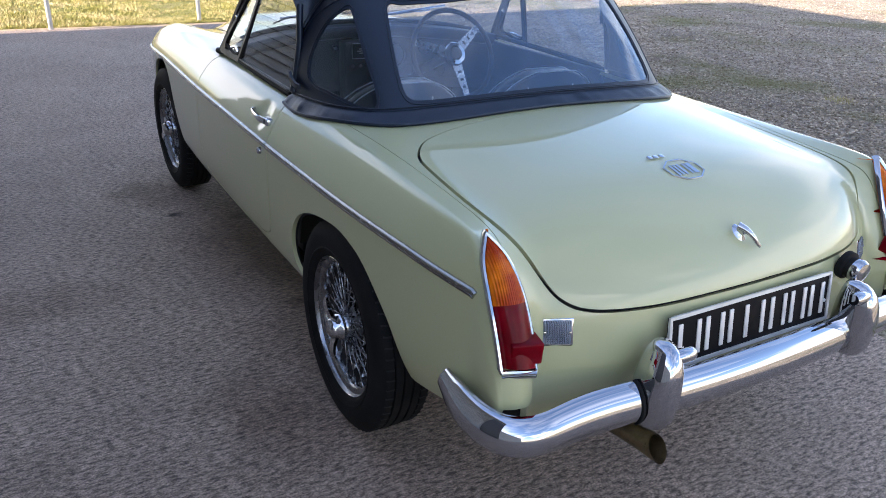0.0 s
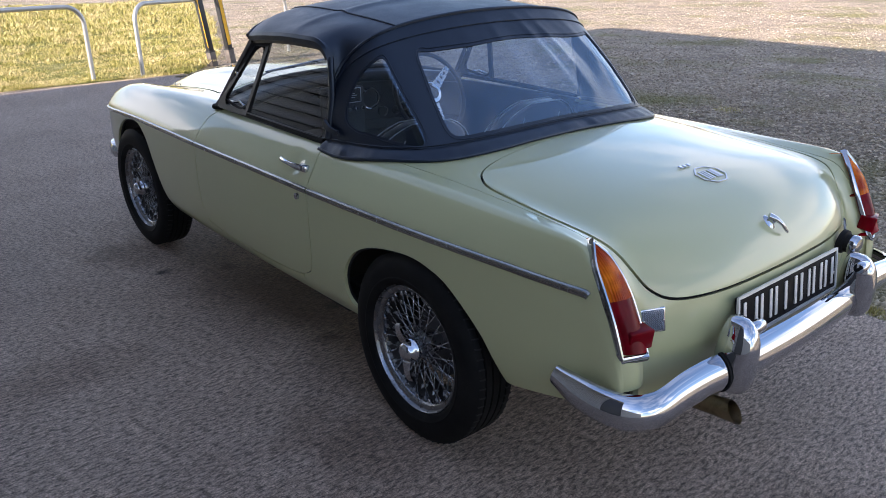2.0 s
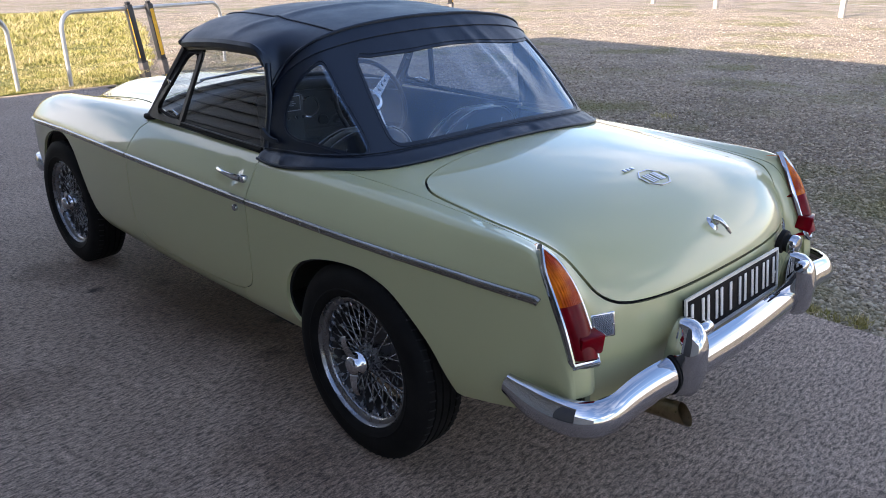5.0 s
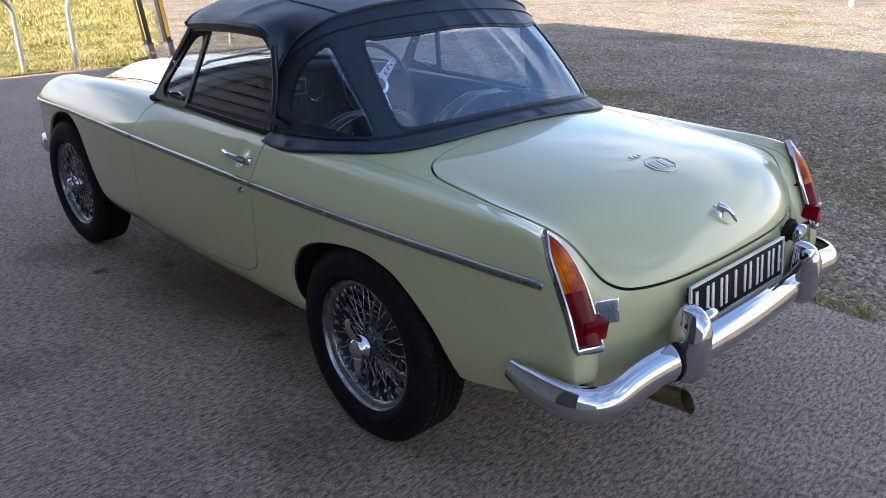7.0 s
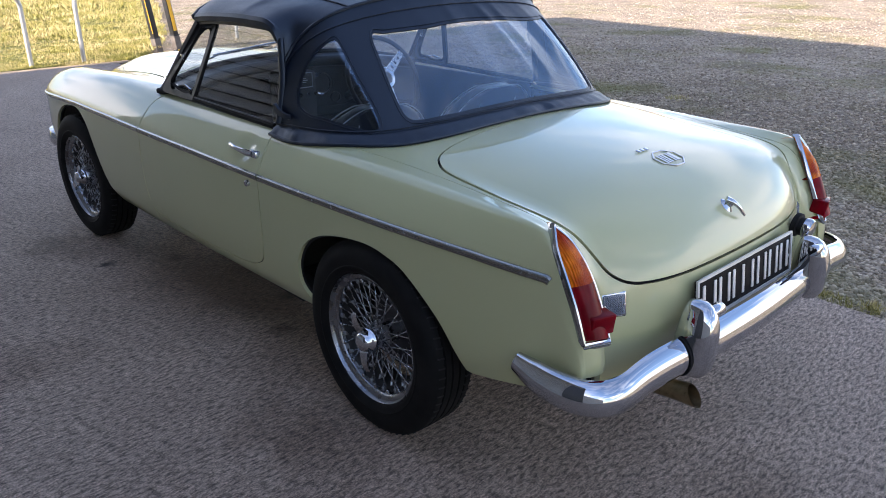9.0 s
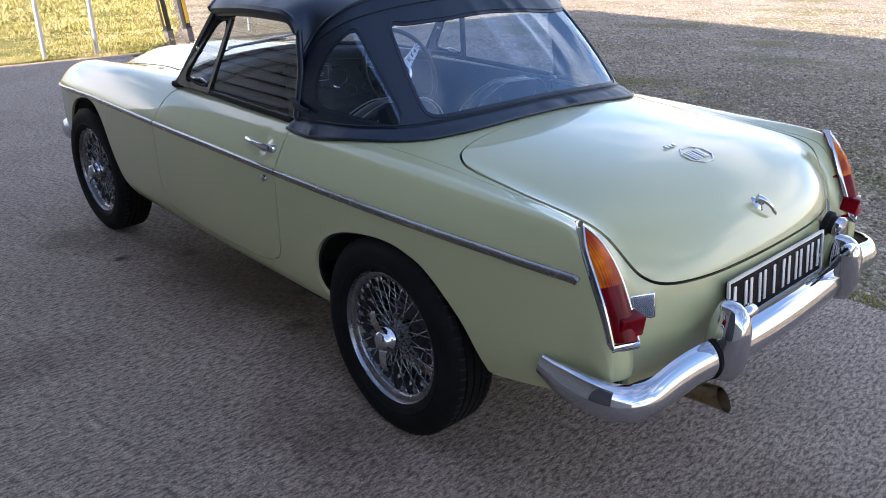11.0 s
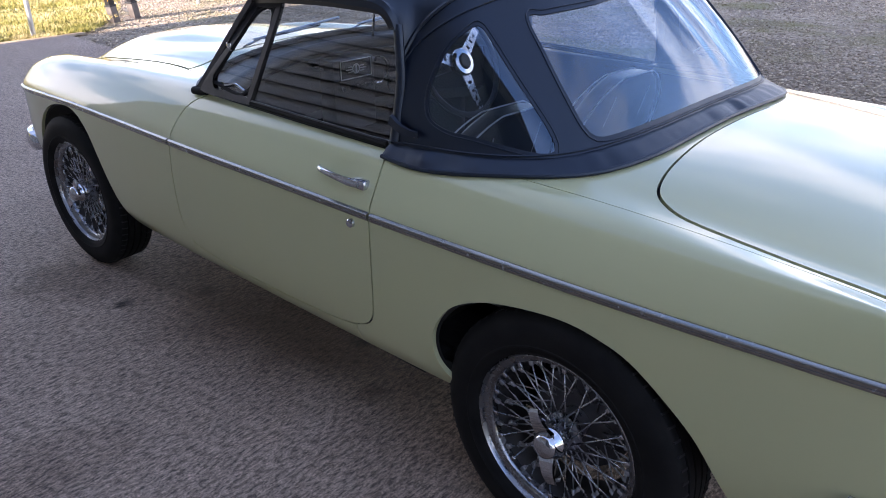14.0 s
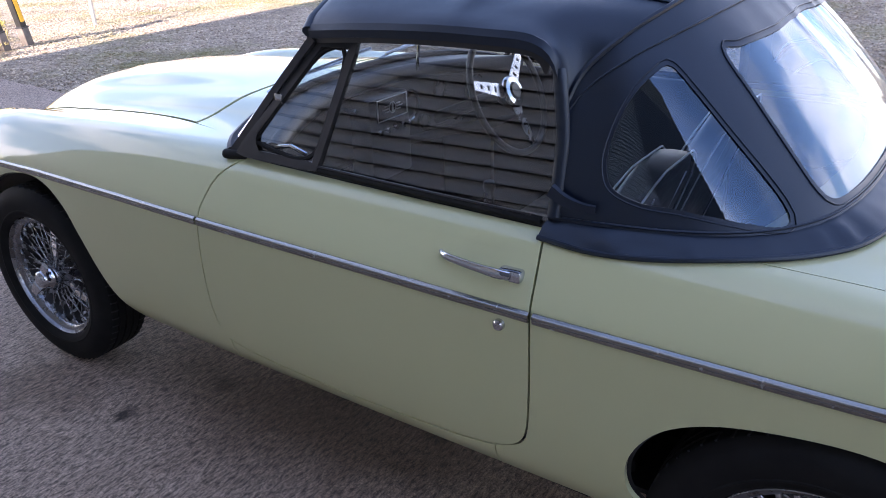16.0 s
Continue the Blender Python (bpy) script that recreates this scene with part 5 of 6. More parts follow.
# ---- wheels ----
def make_wheel():
    """A wire wheel with a knock-off spinner, its face towards -x."""
    rim = part("wheel", lathe([(.178, -.046), (.181, -.0525), (.185, -.0550), (.1955, -.0580), (.1985, -.066), (.2005, -.0690), (.2030, -.067), (.2025, -.058), (.195, -.046), (.188, -.02), (.170, .0), (.166, .05),
                               (.180, .058), (.198, .062), (.202, .068), (.194, .060), (.174, .052), (.160, .046), (.158, .012), (.162, -.006), (.171, -.026), (.1745, -.034), (.178, -.046)], 96), RIM, CAR, "silver wire wheel with chrome spinner")
    part("barrel", lathe([(.1735, -.036), (.1690, -.026), (.1600, -.006), (.1560, .012), (.1575, .046), (.1590, .046), (.1575, .012), (.1615, -.006), (.1705, -.026), (.1742, -.0345), (.1735, -.036)], 72), BARREL_SHADE, rim, "inner barrel, painted dark for its shade")
    rows = [(.195, -.048), (.2010, -.060), (.2050, -.071), (.2150, -.078), (.224, -.080), (.2255, -.0815), (.2285, -.0815), (.230, -.0805), (.252, -.083), (.270, -.080), (.284, -.0735), (.2925, -.066)]
    profile = rows + [(.2975, -.0625), (.3003, -.058)] + [(.3003, -.042), (.2925, -.0405), (.2925, -.0365), (.3012, -.035), (.3018, -.017), (.2935, -.0155), (.2935, -.0115), (.302, -.010),
                                                      (.302, .010), (.2935, .0115), (.2935, .0155), (.3018, .017), (.3012, .035), (.2925, .0365), (.2925, .0405), (.3003, .042)]
    profile += [(.3003, .058), (.2975, .0625)] + [(r, -a) for r, a in rows[::-1]] + [(.18, .045), (.18, -.045), rows[0]]
    tyre = part("tyre", lathe(profile, 96), TYRE, rim, "black road tyre")
    bm = bmesh.new()
    for k in range(64):
        a = 2 * math.pi * k / 64
        for side in (-1, 1):
            box((side * .052 - .0115, -.0022, .2915), (side * .052 + .0115, .0022, .2990), 0, bm, Matrix.Rotation(a, 4, "X") @ Matrix.Rotation(radians(12 * side), 4, "Z"))
    # shoulder sipes are cut dark
    cuts = part("tread_cut", bm, DARK, tyre, smooth=False)
    cuts.scale = (1, 1.0065, 1.0065)
    tagged(cuts, kind="stuff")
    part("hub", lathe([(0, -.062), (.030, -.060), (.034, -.050), (.034, -.030), (.046, -.024), (.047, -.018), (.038, -.012), (.036, .03), (.060, .045), (.068, .052), (.068, .060), (0, .060)], 32), WIRE, rim)
    part("brake_drum", lathe([(0, .030), (.085, .030), (.118, .040), (.122, .05), (.122, .10), (0, .10)], 32), DRUM, rim)
    spin = lathe([(0, -.104), (.016, -.103), (.025, -.099), (.030, -.091), (.031, -.083), (.037, -.077), (.040, -.068), (.037, -.060), (0, -.060)], 28)
    for d in (1, -1):
        ear = [(-.080, 0, d * .022), (-.091, d * .004, d * .042), (-.097, d * .010, d * .064), (-.096, d * .015, d * .080), (-.092, d * .017, d * .088)]
        to_bm(*swept(drawn(ear, .006, False), [(-.019, -.005), (.019, -.005), (.017, .005), (-.017, .005)], (1, 0, 0), False, True,
                     np.linspace(1.15, .55, len(drawn(ear, .006, False)))), spin)
    part("spinner", spin, CHROME, rim, "two-eared chrome spinner")
    # spokes: an outer row, and two inner rows that cross
    for hub_r, hub_a, rim_r, rim_a, twist, count in ((.038, -.046, .1770, -.043, .52, 18), (.038, -.040, .1755, -.037, -.52, 18), (.062, .034, .166, -.014, .42, 18), (.062, .040, .163, -.006, -.42, 18)):
        a = (hub_a, 0, hub_r)
        b = (rim_a, rim_r * math.sin(twist), rim_r * math.cos(twist))
        bm = tube([a, tuple(0.5 * (p + q) for p, q in zip(a, b)), b], .0019, 5, (1, 0, 0))
        n = Vector(b) - Vector(a)
        tip = Vector(b)
        box((-.0050, -.0050, -.011), (.0050, .0050, .004), .0022, bm, Matrix.Translation(tip) @ n.to_track_quat("Z", "Y").to_matrix().to_4x4())
        me = bpy.data.meshes.new("spoke")
        bmesh.ops.recalc_face_normals(bm, faces=bm.faces)
        bm.to_mesh(me)
        bm.free()
        me.materials.append(WIRE)
        me.shade_smooth()
        for k in range(count):
            spoke = new("spoke", me)
            spoke.parent = rim
            spoke.matrix_local = Matrix.Rotation(2 * math.pi * (k + (.5 if twist < 0 else 0)) / count, 4, "X")
    return rim


FIRST = make_wheel()
WHEELS = [FIRST]
for x, y, turn, spin in ((-.662, 2.300, 2.7, 52), (.638, 0, 180, 20), (.654, 2.300, 182.7, 50)):
    grow = 1.022 if y > 1 else 1
    w = copy_thing(FIRST, pose(x, y, .302 * grow) @ pose(0, 0, 0, 0, 0, turn) @ pose(0, 0, 0, spin) @ Matrix.Scale(grow, 4))
    WHEELS.append(w)
FIRST.matrix_local = pose(-.640, -.004, .302) @ pose(0, 0, 0, -8)

# ---- lamps, bumpers and the rest of the tail ----
def make_tail_lamp(s):
    outer = drawn([(-.622, -.588, .796), (-.644, -.618, .752), (-.650, -.653, .695), (-.651, -.686, .630), (-.650, -.714, .555)], .006, False)
    inner = drawn([(-.622, -.588, .796), (-.594, -.624, .756), (-.577, -.664, .692), (-.573, -.699, .620), (-.578, -.732, .548)], .006, False)
    n, m = 44, 15
    def even(c):
        q = np.r_[0, np.cumsum(np.linalg.norm(np.diff(c, axis=0), axis=1))]
        return np.stack([np.interp(np.linspace(0, q[-1], n), q, c[:, k]) for k in range(3)], 1)
    o, i = even(outer), even(inner)
    t = np.linspace(0, 1, m)
    grid = o[:, None] * (1 - t)[None, :, None] + i[:, None] * t[None, :, None]
    swell = np.sin(math.pi * t)[None] ** .55 * (np.minimum(1, np.linspace(.12, 2.6, n)) ** .8)[:, None]
    grid = grid + swell[..., None] * np.array((-.20, -.90, .35)) * .030
    def slab(rows):
        """The lens between two rows, closed behind."""
        g = grid[rows[0]:rows[1] + 1]
        k = len(g)
        deep = g + (.022, .034, -.004)
        v = np.concatenate([g.reshape(-1, 3), deep.reshape(-1, 3)])
        f = [(a * m + b, a * m + b + 1, (a + 1) * m + b + 1, (a + 1) * m + b) for a in range(k - 1) for b in range(m - 1)]
        f += [(b, b + 1, k * m + b + 1, k * m + b) for b in range(m - 1)] + [((k - 1) * m + b, (k - 1) * m + b + 1, (2 * k - 1) * m + b + 1, (2 * k - 1) * m + b) for b in range(m - 1)]
        v = v * (1 if s < 0 else flip3)
        return to_bm(v, f)
    edge = np.vstack([o, i[::-1][:-1]]) + (-.0055, -.009, .003)
    prof = [(-.006, -.016), (.005, -.016), (.0055, .002), (.002, .0065), (-.003, .006), (-.006, .001)]
    thin = np.r_[np.ones(n), np.full(len(edge) - n, .6)]
    lamp = part("tail_lamp", to_bm(*swept(edge * (1 if s < 0 else flip3), prof, (s * .3, -.85, .3), True, True, thin)), STEEL, CAR, "tail lamp with amber over red lens in chrome surround")
    part("foot_plate", box((-.036, -.011, -.008), (.036, .012, .008), .004, None, pose(s * .616, -.726, .548, 18, 0, s * 22)), CHROME, lamp)
    part("indicator_lens", slab((1, 23)), AMBER, lamp, "ribbed amber lens")
    part("stop_lens", slab((23, 42)), RED, lamp, "deep red lens")
    # the reflector: a block that widens towards its square face
    m4 = pose(s * .603, -.722, .594, 8, 0, s * 16)
    bm = box((-.033, -.018, -.025), (.033, .030, .025), 0, None, None)
    for v in bm.verts:
        if v.co.y > 0:
            v.co.x, v.co.z = v.co.x * .86, v.co.z * .88
    bmesh.ops.bevel(bm, geom=bm.edges[:], offset=.004, segments=3, profile=.5, affect="EDGES")
    bm.transform(m4)
    part("reflector", bm, RED, lamp, "square red reflector")


for s in (-1, 1):
    make_tail_lamp(s)


def make_reverse_lamp(s):
    us = np.linspace(-.95, -.6, 300)
    u = us[np.argmin(np.abs(SKIN.at(us, np.full(300, .508))[:, 2] - .590))]
    c, out = Vector(SKIN.at(u, s * .508)), Vector(SKIN.normal(u, s * .508))
    up = (Vector((0, 0, 1)) - out * out.z).normalized()
    m = Matrix((out.cross(up) * -1, -out, up)).transposed().to_4x4()
    m = Matrix.Translation(c - out * .006) @ m
    lamp = part("reversing_lamp", box((-.036, -.006, -.032), (.036, .022, .032), .006, None, m), STEEL, CAR, "small square clear reversing lamp in chrome")
    part("lens", box((-.030, -.009, -.026), (.030, .002, .026), .004, None, m), FROST, lamp)
    bm = bmesh.new()
    for k in range(9):
        z = -.0225 + .005 * k
        box((-.023, -.0108, z), (.023, -.0085, z + .0026), 0, bm, m)
    part("lens_rib", bm, FROST, lamp, smooth=False)
    for dx in (-.0265, .0265):
        part("screw", lathe([(0, -.0125), (.003, -.012), (.0035, -.0085), (0, -.0085)], 10, "y", (dx, 0, 0)), CHROME, lamp).data.transform(m)


for s in (-1, 1):
    make_reverse_lamp(s)


def make_rear_bumper():
    half = [(-.680, -.556, .455), (-.688, -.630, .448), (-.690, -.705, .446), (-.668, -.768, .444), (-.615, -.797, .445), (-.545, -.794, .451), (-.44, -.796, .454), (-.25, -.811, .454), (0, -.819, .455)]
    path = drawn(flip_curve(half), .008, False)
    path = smoothed(path, 0, 4.0)
    # a rolled section: the broad upper face leans back, the narrow lower one turns under
    outer_face = drawn([(-.004, -.050), (.012, -.051), (.024, -.044), (.032, -.030), (.036, -.014), (.034, .004), (.027, .021), (.016, .035), (.004, .044), (-.008, .047)], .006, False)
    prof = [*map(tuple, outer_face), (-.010, .043), (.004, .036), (.016, .020), (.024, .000), (.024, -.020), (.016, -.036), (.004, -.044)]
    run = np.r_[0, np.cumsum(np.linalg.norm(np.diff(path, axis=0), axis=1))]
    run = np.minimum(run, run[-1] - run)
    size = np.interp(run, [0, .012, .04, .10, .3, .40], [.42, .60, .75, .84, .86, .94])
    size = np.convolve(np.pad(size, 6, mode='edge'), np.ones(13) / 13, 'valid')
    bumper = part("rear_bumper", to_bm(*swept(path, prof, (0, 0, 1), False, True, size)), CHROME, CAR, "curved chrome rear bumper with overriders")
    for s in (-1, 1):
        # overriders: a tapered shell that hooks over the bar
        m = pose(s * .326, -.812, .488, 0, 0, s * 4)
        rows = []
        bm = bmesh.new()
        for z, w, d, y in ((-.092, .026, .030, .004), (-.088, .036, .040, 0), (-.070, .041, .048, -.003), (-.03, .042, .052, -.005), (.01, .041, .052, -.006), (.045, .037, .048, -.006), (.070, .031, .041, -.004), (.086, .024, .032, 0), (.095, .016, .022, .004), (.098, .006, .009, .006)):
            rows.append([])
            for a in np.linspace(0, 2 * math.pi, 28, endpoint=False):
                c, e = math.cos(a), math.sin(a)
                narrow = 1 - .38 * max(0, e) ** 1.3
                rows[-1].append(bm.verts.new(m @ Vector((-s * max(0, z) * .10 + w * narrow * math.copysign(abs(c) ** .5, c), y - d * math.copysign(abs(e) ** .6, e) * (1 if e > 0 else .9), z))))
        for p, q in zip(rows, rows[1:]):
            for k in range(28):
                bm.faces.new((p[k], p[(k + 1) % 28], q[(k + 1) % 28], q[k]))
        bm.faces.new(rows[0][::-1]), bm.faces.new(rows[-1])
        over = part("overrider", bm, CHROME, bumper)
        k = np.argsort(path[:, 0])
        near = np.array([[x, np.interp(x, path[k, 0], path[k, 1]), np.interp(x, path[k, 0], path[k, 2])] for x in (s * .366, s * .373)])
        near = near if s < 0 else near[::-1]
        near = near if near[0, 0] < near[1, 0] else near[::-1]
        part("rubber_edge", to_bm(*swept(near, [(a + .0015, b) for a, b in prof])), RUBBER, over)
        # plate lamp on top of the overrider's inner face
        lamp = part("plate_lamp", lathe([(0, -.026), (.014, -.026), (.017, -.018), (.016, .01), (.012, .03), (0, .03)], 16, "x"), CHROME, bumper)
        lamp.matrix_local = pose(s * .290, -.838, .560, 0, 0, 0 if s > 0 else 180)


make_rear_bumper()


def make_front_bumper():
    half = [(-.668, 2.785, .400), (-.672, 2.86, .402), (-.640, 2.940, .405), (-.54, 2.985, .412), (-.30, 3.005, .42), (0, 3.010, .422)]
    path = drawn(flip_curve(half), .03, False)[::-1]
    prof = [(-.004, -.046), (.016, -.042), (.028, -.015), (.029, .012), (.018, .042), (-.004, .046), (.014, .02), (.016, -.02)]
    run = np.r_[0, np.cumsum(np.linalg.norm(np.diff(path, axis=0), axis=1))]
    run = np.minimum(run, run[-1] - run)
    part("front_bumper", to_bm(*swept(path, prof, (0, 0, 1), False, True, np.interp(run, [0, .03, .1], [.5, .8, 1]))), CHROME, CAR, "chrome front bumper")


make_front_bumper()


def make_plate():
    m = pose(-.006, -.776, .547, -7)
    plate = part("number_plate", box((-.262, -.003, -.058), (.262, .006, .058), .002, None, m), PLATE_BLACK, CAR, "black number plate with raised silver bars")
    ring_ = [m @ Vector(p) for p in ((-.262, -.004, -.058), (.262, -.004, -.058), (.262, -.004, .058), (-.262, -.004, .058))]
    part("border", to_bm(*swept(drawn([p for q in ring_ for p in (q, q)], .02), [(-.004, -.003), (.004, -.003), (.004, .003), (-.004, .003)], (0, -1, .2), True)), PLATE_CHAR, plate)
    x = -.238
    for w, space in ((.068, .014), (.058, .014), (.064, .040), (.018, .014), (.056, .014), (.056, .014), (.052, 0)):
        for at in ((x, x + w - .013) if w > .03 else (x,)):
            part("bar", box((at, -.0065, -.040), (at + .013, -.0025, .040), .002, None, m), PLATE_CHAR, plate)
        x += w + space
    for dx in (-.25, .25):
        part("bolt", lathe([(0, -.006), (.004, -.005), (.005, -.003), (0, -.003)], 10, "y", m @ Vector((dx, 0, -.01))), PLATE_CHAR, plate)
    part("backing", box((-.14, .006, -.045), (.14, .03, .03), 0, None, m), DARK, plate, smooth=False)


make_plate()


def make_boot_fittings():
    tagged(BOOT_LID, "pale yellow boot lid with octagonal badge and chrome handle")
    # badge: a raised octagon with plain strokes inside
    c, n = SKIN.at(-.5, 0.), SKIN.normal(-.5, 0.)
    m = Matrix.Translation(Vector(c) + Vector(n) * .0025) @ Vector(n).to_track_quat("Z", "Y").to_matrix().to_4x4()
    ring_ = [m @ Vector((.056 * math.cos(a), .044 * math.sin(a), 0)) for a in np.radians(np.arange(22.5, 382, 45))]
    badge = part("badge", to_bm(*swept(drawn([p for q in ring_ for p in (q, q)], .01), [(-.0022, -.003), (.0022, -.003), (.0018, .0022), (-.0018, .0022)], n, True)), STEEL, BOOT_LID, "octagonal chrome badge")
    bm = bmesh.new()
    for x, w in ((-.030, .007), (-.018, .007), (-.006, .007), (.012, .007), (.026, .014)):
        box((x - w / 2, -.022, -.003), (x + w / 2, .022, .0018), 0, bm, m)
    part("stroke", bm, STEEL, badge, smooth=False)
    for k, x in enumerate((-.058, -.040, -.020)):
        part("letter_bar", box((x, -.006, -.002), (x + .013, .006, .001), .0005, None, m @ pose(.0, .068, 0)), CHROME, BOOT_LID)
    # the handle: a boss and a drooping lever
    u = -.660
    c, n = SKIN.at(u, 0.), SKIN.normal(u, 0.)
    q = Vector(n).to_track_quat("Z", "Y").to_matrix().to_4x4()
    h = part("boot_handle", lathe([(.026, -.002), (.026, .002), (.020, .006), (.014, .011), (.0135, .024), (.011, .029), (.006, .031), (0, .031)], 28, "z"), CHROME, BOOT_LID, "chrome boot handle")
    h.data.transform(Matrix.Diagonal((.62, .85, .8, 1)))
    h.matrix_local = Matrix.Translation(c) @ q
    lever = drawn([(-.012, .012, .020), (.000, -.004, .024), (.012, -.024, .022), (.021, -.038, .015), (.030, -.045, .010)], .005, False)
    part("lever", to_bm(*swept(lever, ring_of(12, .0075, .006), (0, 0, 1), False, True, np.linspace(1.3, .65, len(lever)))), CHROME, h)


make_boot_fittings()


def make_filler():
    cap = part("filler_cap", lathe([(.036, .0), (.036, -.014), (.028, -.018), (.027, -.034), (.0, -.034)], 28, "y"), RUBBER, CAR, "black fuel filler neck with chrome cap")
    part("chrome_cap", lathe([(.030, -.032), (.031, -.046), (.026, -.054), (.012, -.058), (0, -.058)], 28, "y"), CHROME, cap)
    cap.matrix_local = pose(.352, -.742, .598, 6)


make_filler()


def make_exhaust():
    path = [(-.325, .0, .24), (-.322, -.40, .245), (-.312, -.58, .285), (-.300, -.70, .302), (-.288, -.815, .308)]
    pipe = drawn(path, .02, False)
    bm = to_bm(*swept(pipe, ring_of(24, .0265), (0, 0, 1), False, False))
    to_bm(*swept(pipe, ring_of(24, .0240), (0, 0, 1), False, False), bm)
    # the end is cut aslant
    for v in bm.verts:
        if v.co.y < -.79:
            v.co.y += (v.co.z - .308) * .7
    part("exhaust_pipe", bm, PIPE, CAR, "plain steel exhaust tailpipe")
    part("silencer", box((-.42, .15, .19), (-.20, .75, .29), .04), DARK, CAR)
    part("rear_axle", tube([(-.56, 0, .302), (.56, 0, .302)], .04, 12), DARK, CAR)
    part("front_axle", tube([(-.56, 2.311, .29), (.56, 2.311, .29)], .03, 12), DARK, CAR)


make_exhaust()

# ---- the cockpit ----
def make_seat(cx):
    seat = thing("car_seat", "black vinyl bucket seat with white piping", "seat", "car seats")
    seat.parent = CAR
    del seat["category"]
    def half_width(h):
        return .255 * (1 - .06 * h) * (1 - (max(0, h - .42) / .60) ** 3.2) ** .5
    bm = bmesh.new()
    rows = []
    # backrest: rounded shoulders, leaning back
    for h in 1 - np.linspace(1, 0, 17) ** 1.5:
        z = .42 + .45 * h
        y = .62 - .17 * h
        w = half_width(h)
        rows.append([bm.verts.new((cx + w * math.copysign(abs(math.cos(a)) ** .5, math.cos(a)), y + .055 * (1 - .3 * h) * math.copysign(abs(math.sin(a)) ** .6, math.sin(a)), z)) for a in np.linspace(0, 2 * math.pi, 28, endpoint=False)])
    for p, q in zip(rows, rows[1:]):
        for k in range(28):
            bm.faces.new((p[k], p[(k + 1) % 28], q[(k + 1) % 28], q[k]))
    bm.faces.new(rows[-1]), bm.faces.new(rows[0][::-1])
    part("backrest", bm, VINYL, seat)
    part("seat_cushion", box((cx - .235, .62, .30), (cx + .235, 1.12, .44), .05), VINYL, seat)
    for dy in (.050, -.048):
        pipe = [(cx + s * half_width(h) * .98, .62 - .17 * h + dy * (1 - .3 * h), .42 + .45 * h + .003) for s, hs in ((-1, 1 - np.linspace(1, 0, 18) ** 1.7), (1, 1 - np.linspace(.06, 1, 17) ** 1.7)) for h in hs]
        part("piping", tube(drawn(pipe, .008, False), .0023, 6, (0, 1, 0)), PIPING, seat)
    for dx in (-.12, .12):
        pipe = [(cx + dx * (1 - .2 * h), .62 - .17 * h - .052 * (1 - .3 * h), .44 + .42 * h) for h in np.linspace(0, .90, 10)]
        part("piping", tube(drawn(pipe, .02, False), .0019, 6, (0, 1, 0)), PIPING, seat)
    return seat


for cx in (-.29, .29):
    make_seat(cx)


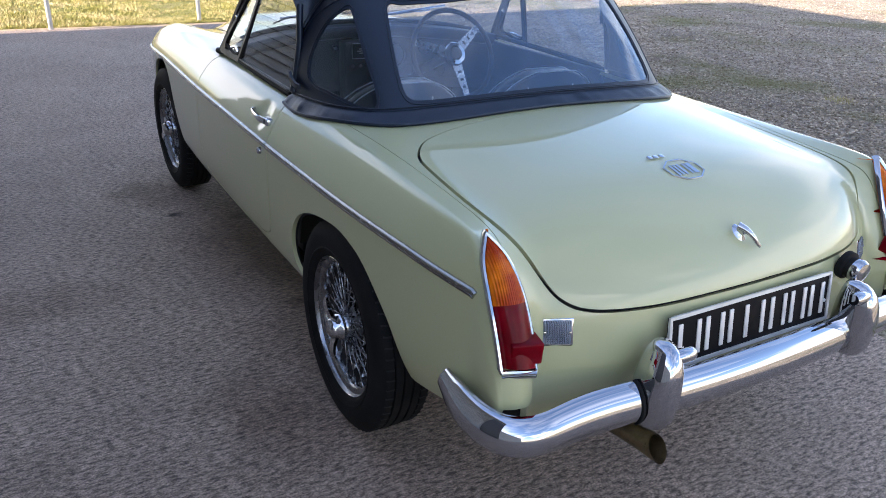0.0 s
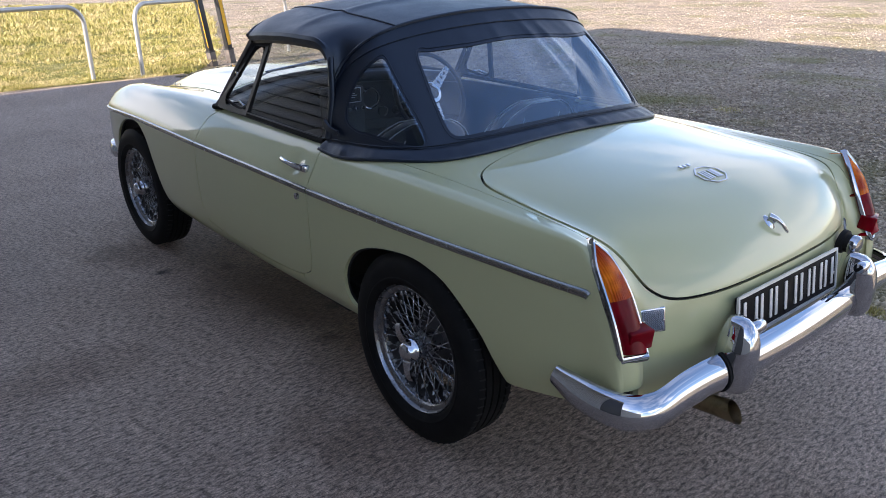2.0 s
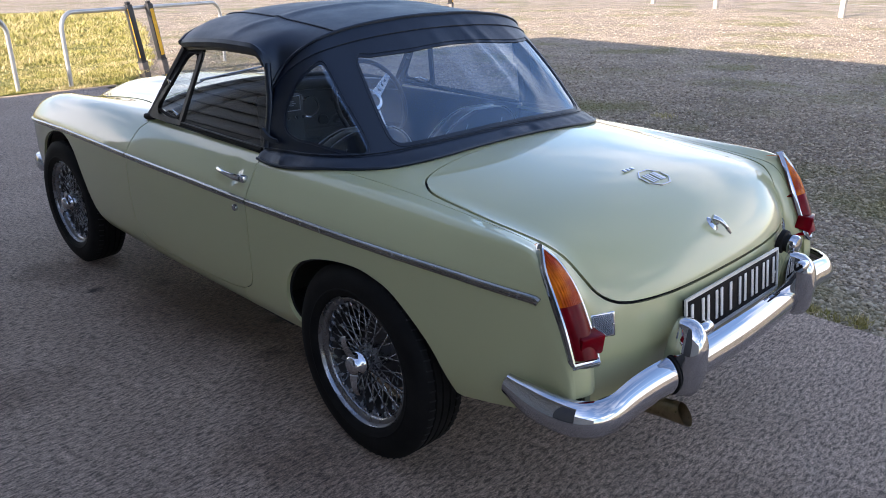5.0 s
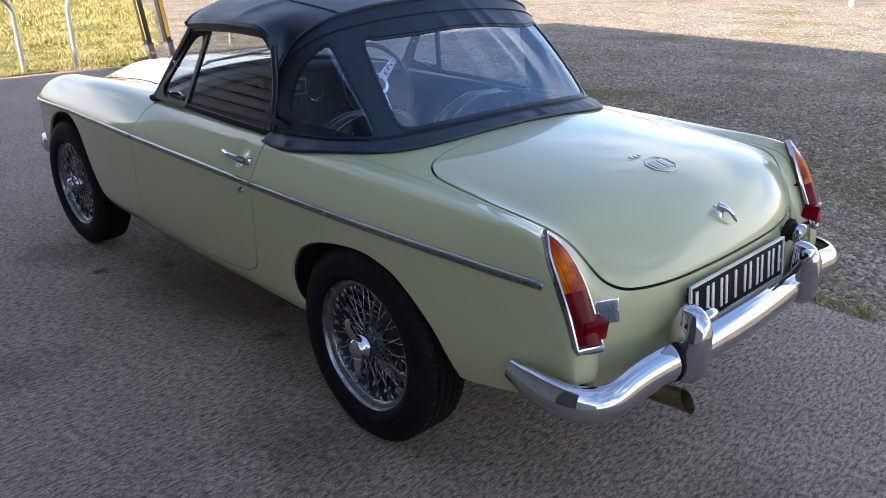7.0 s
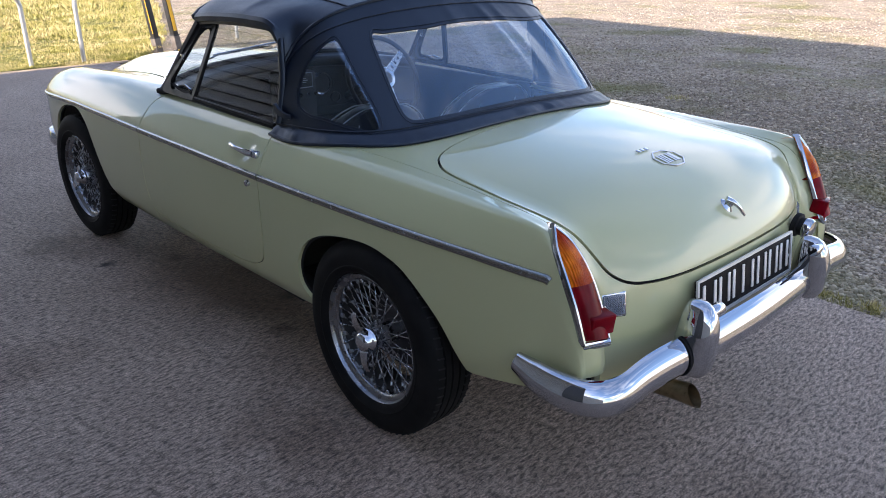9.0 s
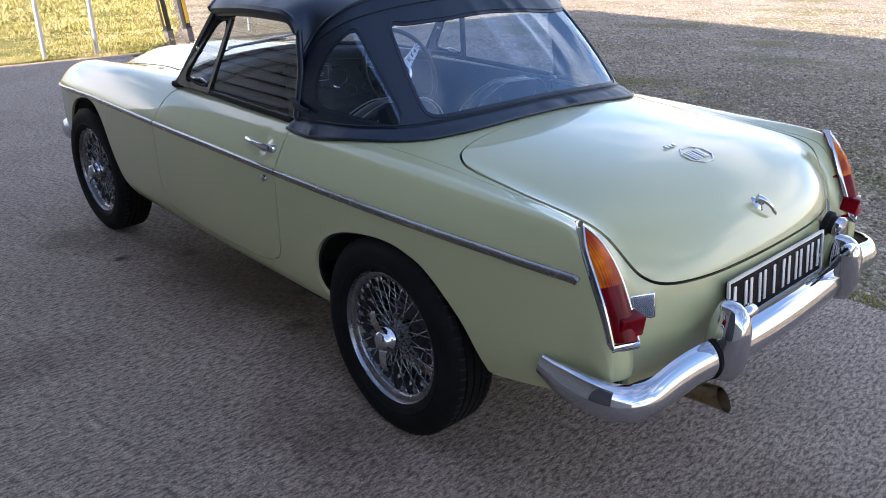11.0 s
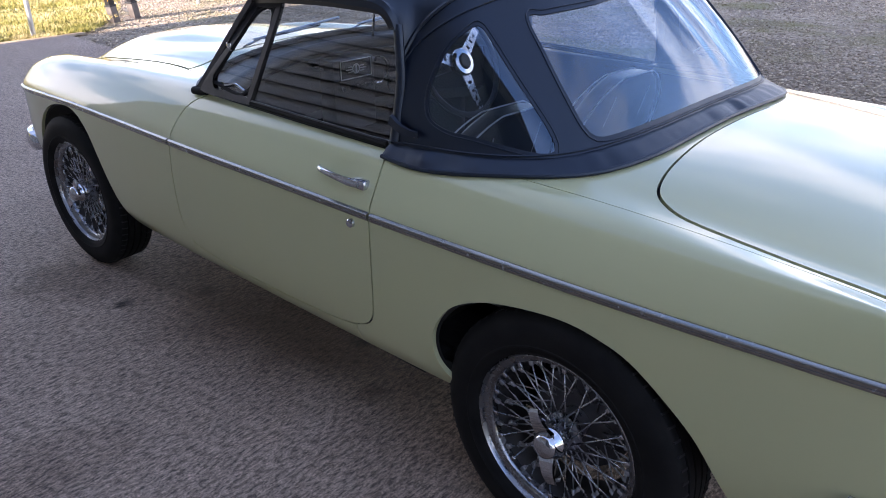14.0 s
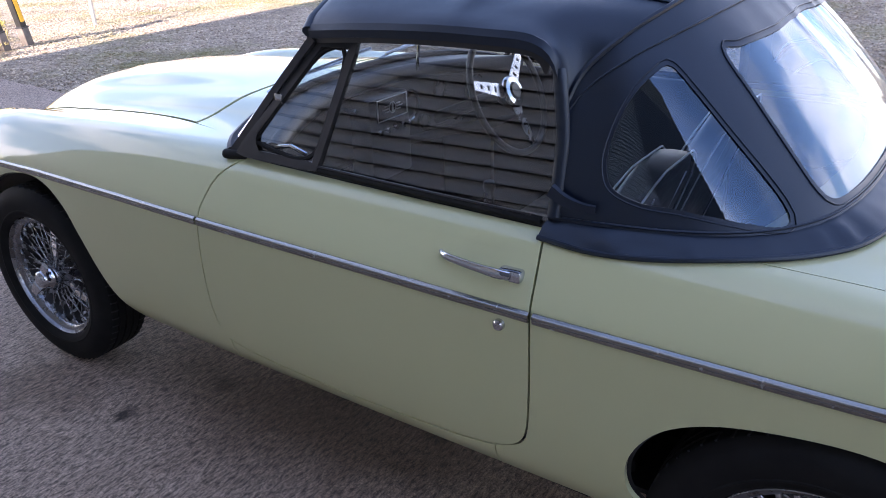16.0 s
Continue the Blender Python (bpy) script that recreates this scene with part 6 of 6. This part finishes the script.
def make_cockpit():
    part("cockpit_floor", box((-.58, .12, .25), (.58, 1.62, .262)), CARPET, CAR, smooth=False)
    part("tunnel", box((-.09, .2, .25), (.09, 1.62, .46), .04), CARPET, CAR)
    part("rear_shelf", box((-.56, .08, .60), (.56, .34, .63), .01), CARPET, CAR)
    for s in (-1, 1):
        part("door_card", box((-.012, .53, .30), (.012, 1.42, .835), .006, None, pose(s * .615, 0, 0)), VINYL, CAR)
    for s in (-1, 1):
        part("kick_panel", box((-.012, 1.40, .25), (.012, 1.66, .80), .004, None, pose(s * .59, 0, 0)), VINYL, CAR)
    # dashboard: it follows the screen's curve, with a padded roll along its top
    def dash_y(x):
        return 1.475 - .55 * x * x
    xs = np.linspace(-.60, .60, 41)
    crown = .878 - .09 * xs * xs
    rows = [np.stack([xs, dash_y(xs) + .030, crown], 1), np.stack([xs, dash_y(xs) + .022, crown - .05], 1), np.stack([xs, dash_y(xs) + .020, np.full(41, .66)], 1), np.stack([xs, dash_y(xs) + .10, np.full(41, .60)], 1)]
    faces = [(r * 41 + k, r * 41 + k + 1, (r + 1) * 41 + k + 1, (r + 1) * 41 + k) for r in range(3) for k in range(40)]
    dash = part("dashboard", to_bm(np.concatenate(rows), faces), VINYL, CAR, "black dashboard with round dials")
    part("dash_roll", tube(np.stack([xs, dash_y(xs) + .014, crown], 1), .026, 12), VINYL, dash)
    foot_y = np.interp(np.abs(xs), [0, .25, .45, .60], [1.52, 1.51, 1.475, 1.425])
    foot_z = np.interp(np.abs(xs), [0, .25, .45, .60], [.914, .906, .886, .856])
    top = np.concatenate([np.stack([xs, dash_y(xs) + .010, crown + .024], 1), np.stack([xs, (dash_y(xs) + foot_y) / 2 + .01, (crown + .024 + foot_z) / 2 + .004], 1), np.stack([xs, foot_y, foot_z], 1)])
    part("dash_top", to_bm(top, [(r * 41 + k, r * 41 + k + 1, (r + 1) * 41 + k + 1, (r + 1) * 41 + k) for r in range(2) for k in range(40)]), VINYL, dash)
    for x, z, r in ((.17, .770, .050), (.44, .775, .050), (.305, .80, .027), (.235, .70, .024), (.375, .70, .024)):
        y = dash_y(x) + .012
        dial = part("dial", lathe([(0, y - .002), (r * .86, y - .002), (r * .9, y - .006), (r, y - .006), (r, y + .01), (0, y + .01)], 28, "y", (x, 0, z)), BLACK, dash)
        part("bezel", lathe([(r * .95, y - .007), (r * 1.04, y - .009), (r * 1.06, y - .002), (r * .95, y - .002)], 28, "y", (x, 0, z)), CHROME, dial)
    # the middle of the dashboard: a plate with a plain bright device
    part("console", box((-.10, 1.41, .58), (.10, 1.50, .845), .012), VINYL, dash)
    plate = part("speaker_plate", box((-.072, 1.402, .775), (.072, 1.412, .840), .002), BLACK, dash)
    ring_ = [(-.072, 1.401, .775), (.072, 1.401, .775), (.072, 1.401, .840), (-.072, 1.401, .840)]
    part("plate_edge", tube(drawn([p for q in ring_ for p in (q, q)], .02), .0020, 6, (0, 1, 0), True), PLATE_CHAR, plate)
    part("device", to_bm(*swept([(.017 * math.cos(a), 1.401, .8075 + .017 * math.sin(a)) for a in np.radians(np.arange(22.5, 382, 45))], ring_of(6, .0022), (0, 1, 0), True)), PLATE_CHAR, plate)
    part("device_bar", box((-.003, 1.399, .796), (.003, 1.4015, .819)), PLATE_CHAR, plate, smooth=False)
    for dz, long in ((-.009, .038), (0, .048), (.009, .038)):
        for a, c in ((-long, -.019), (.019, long)):
            part("device_bar", box((a, 1.399, .8070 + dz - .0016), (c, 1.4015, .8070 + dz + .0016)), PLATE_CHAR, plate, smooth=False)
    for x in (-.075, -.038, 0, .038, .075):
        part("knob", lathe([(0, 1.386), (.008, 1.386), (.010, 1.392), (.010, 1.412), (0, 1.412)], 12, "y", (x, 0, .745)), CHROME, dash)
    for x in (-.14, .115):
        part("knob", lathe([(0, 1.424), (.008, 1.424), (.010, 1.43), (.010, 1.49), (0, 1.49)], 12, "y", (x, 0, .82)), CHROME, dash)
    part("gear_lever", tube([(0, 1.10, .46), (0, 1.06, .60)], .006, 8, (0, 1, 0)), CHROME, CAR)
    part("gear_knob", lathe([(0, .59), (.014, .595), (.020, .61), (.016, .625), (0, .632)], 16, "z", (0, 1.055, 0)), BLACK, CAR)


make_cockpit()


def make_steering_wheel():
    c, tilt = Vector((.306, 1.165, .810)), 24
    m = pose(*c, 90 - tilt)
    wheel = part("steering_wheel", tube([m @ Vector((.195 * math.cos(a), .195 * math.sin(a), 0)) for a in np.linspace(0, 2 * math.pi, 64, endpoint=False)], .011, 10, m.to_3x3() @ Vector((0, 0, 1)), True), BLACK, CAR, "three-spoke steering wheel with drilled alloy spokes")
    part("boss", lathe([(0, .031), (.022, .031), (.027, .027), (.028, .010), (.046, -.01), (.03, -.03), (0, -.03)], 28, "z"), BLACK, wheel).matrix_local = m
    part("boss_ring", lathe([(.026, .024), (.030, .027), (.046, .025), (.052, .018), (.052, .012), (.026, .010)], 28, "z"), CHROME, wheel).matrix_local = m
    for a in (38, 160, 281):
        bm = bmesh.new()
        quads = []
        # a flat spoke in two rails, with bridges between the holes
        for k in range(14):
            r = .040 + .145 * k / 13
            w = .023 - .009 * k / 13
            quads.append([(-w, r), (w, r)])
        holes = {3, 6, 9}
        for k in range(13):
            (x0, r0), (x1, _) = quads[k]
            (x2, r1), (x3, _) = quads[k + 1]
            strips = [(0, 1)] if k not in holes else [(0, .27), (.73, 1)]
            for f, g in strips:
                v = [bm.verts.new((x0 + (x1 - x0) * f, r0, .008 - .006 * k / 13)), bm.verts.new((x0 + (x1 - x0) * g, r0, .008 - .006 * k / 13)),
                     bm.verts.new((x2 + (x3 - x2) * g, r1, .008 - .006 * (k + 1) / 13)), bm.verts.new((x2 + (x3 - x2) * f, r1, .008 - .006 * (k + 1) / 13))]
                bm.faces.new(v)
        ext = bmesh.ops.extrude_face_region(bm, geom=bm.faces[:])
        for v in ext["geom"]:
            if isinstance(v, bmesh.types.BMVert):
                v.co.z -= .004
        part("spoke", bm, WIRE, wheel, smooth=False).matrix_local = m @ pose(0, 0, 0, 0, 0, a - 90)
    part("column", tube([c + Vector((0, .02, 0)), c + Vector((0, .42, -.17))], .022, 12), BLACK, wheel)


make_steering_wheel()
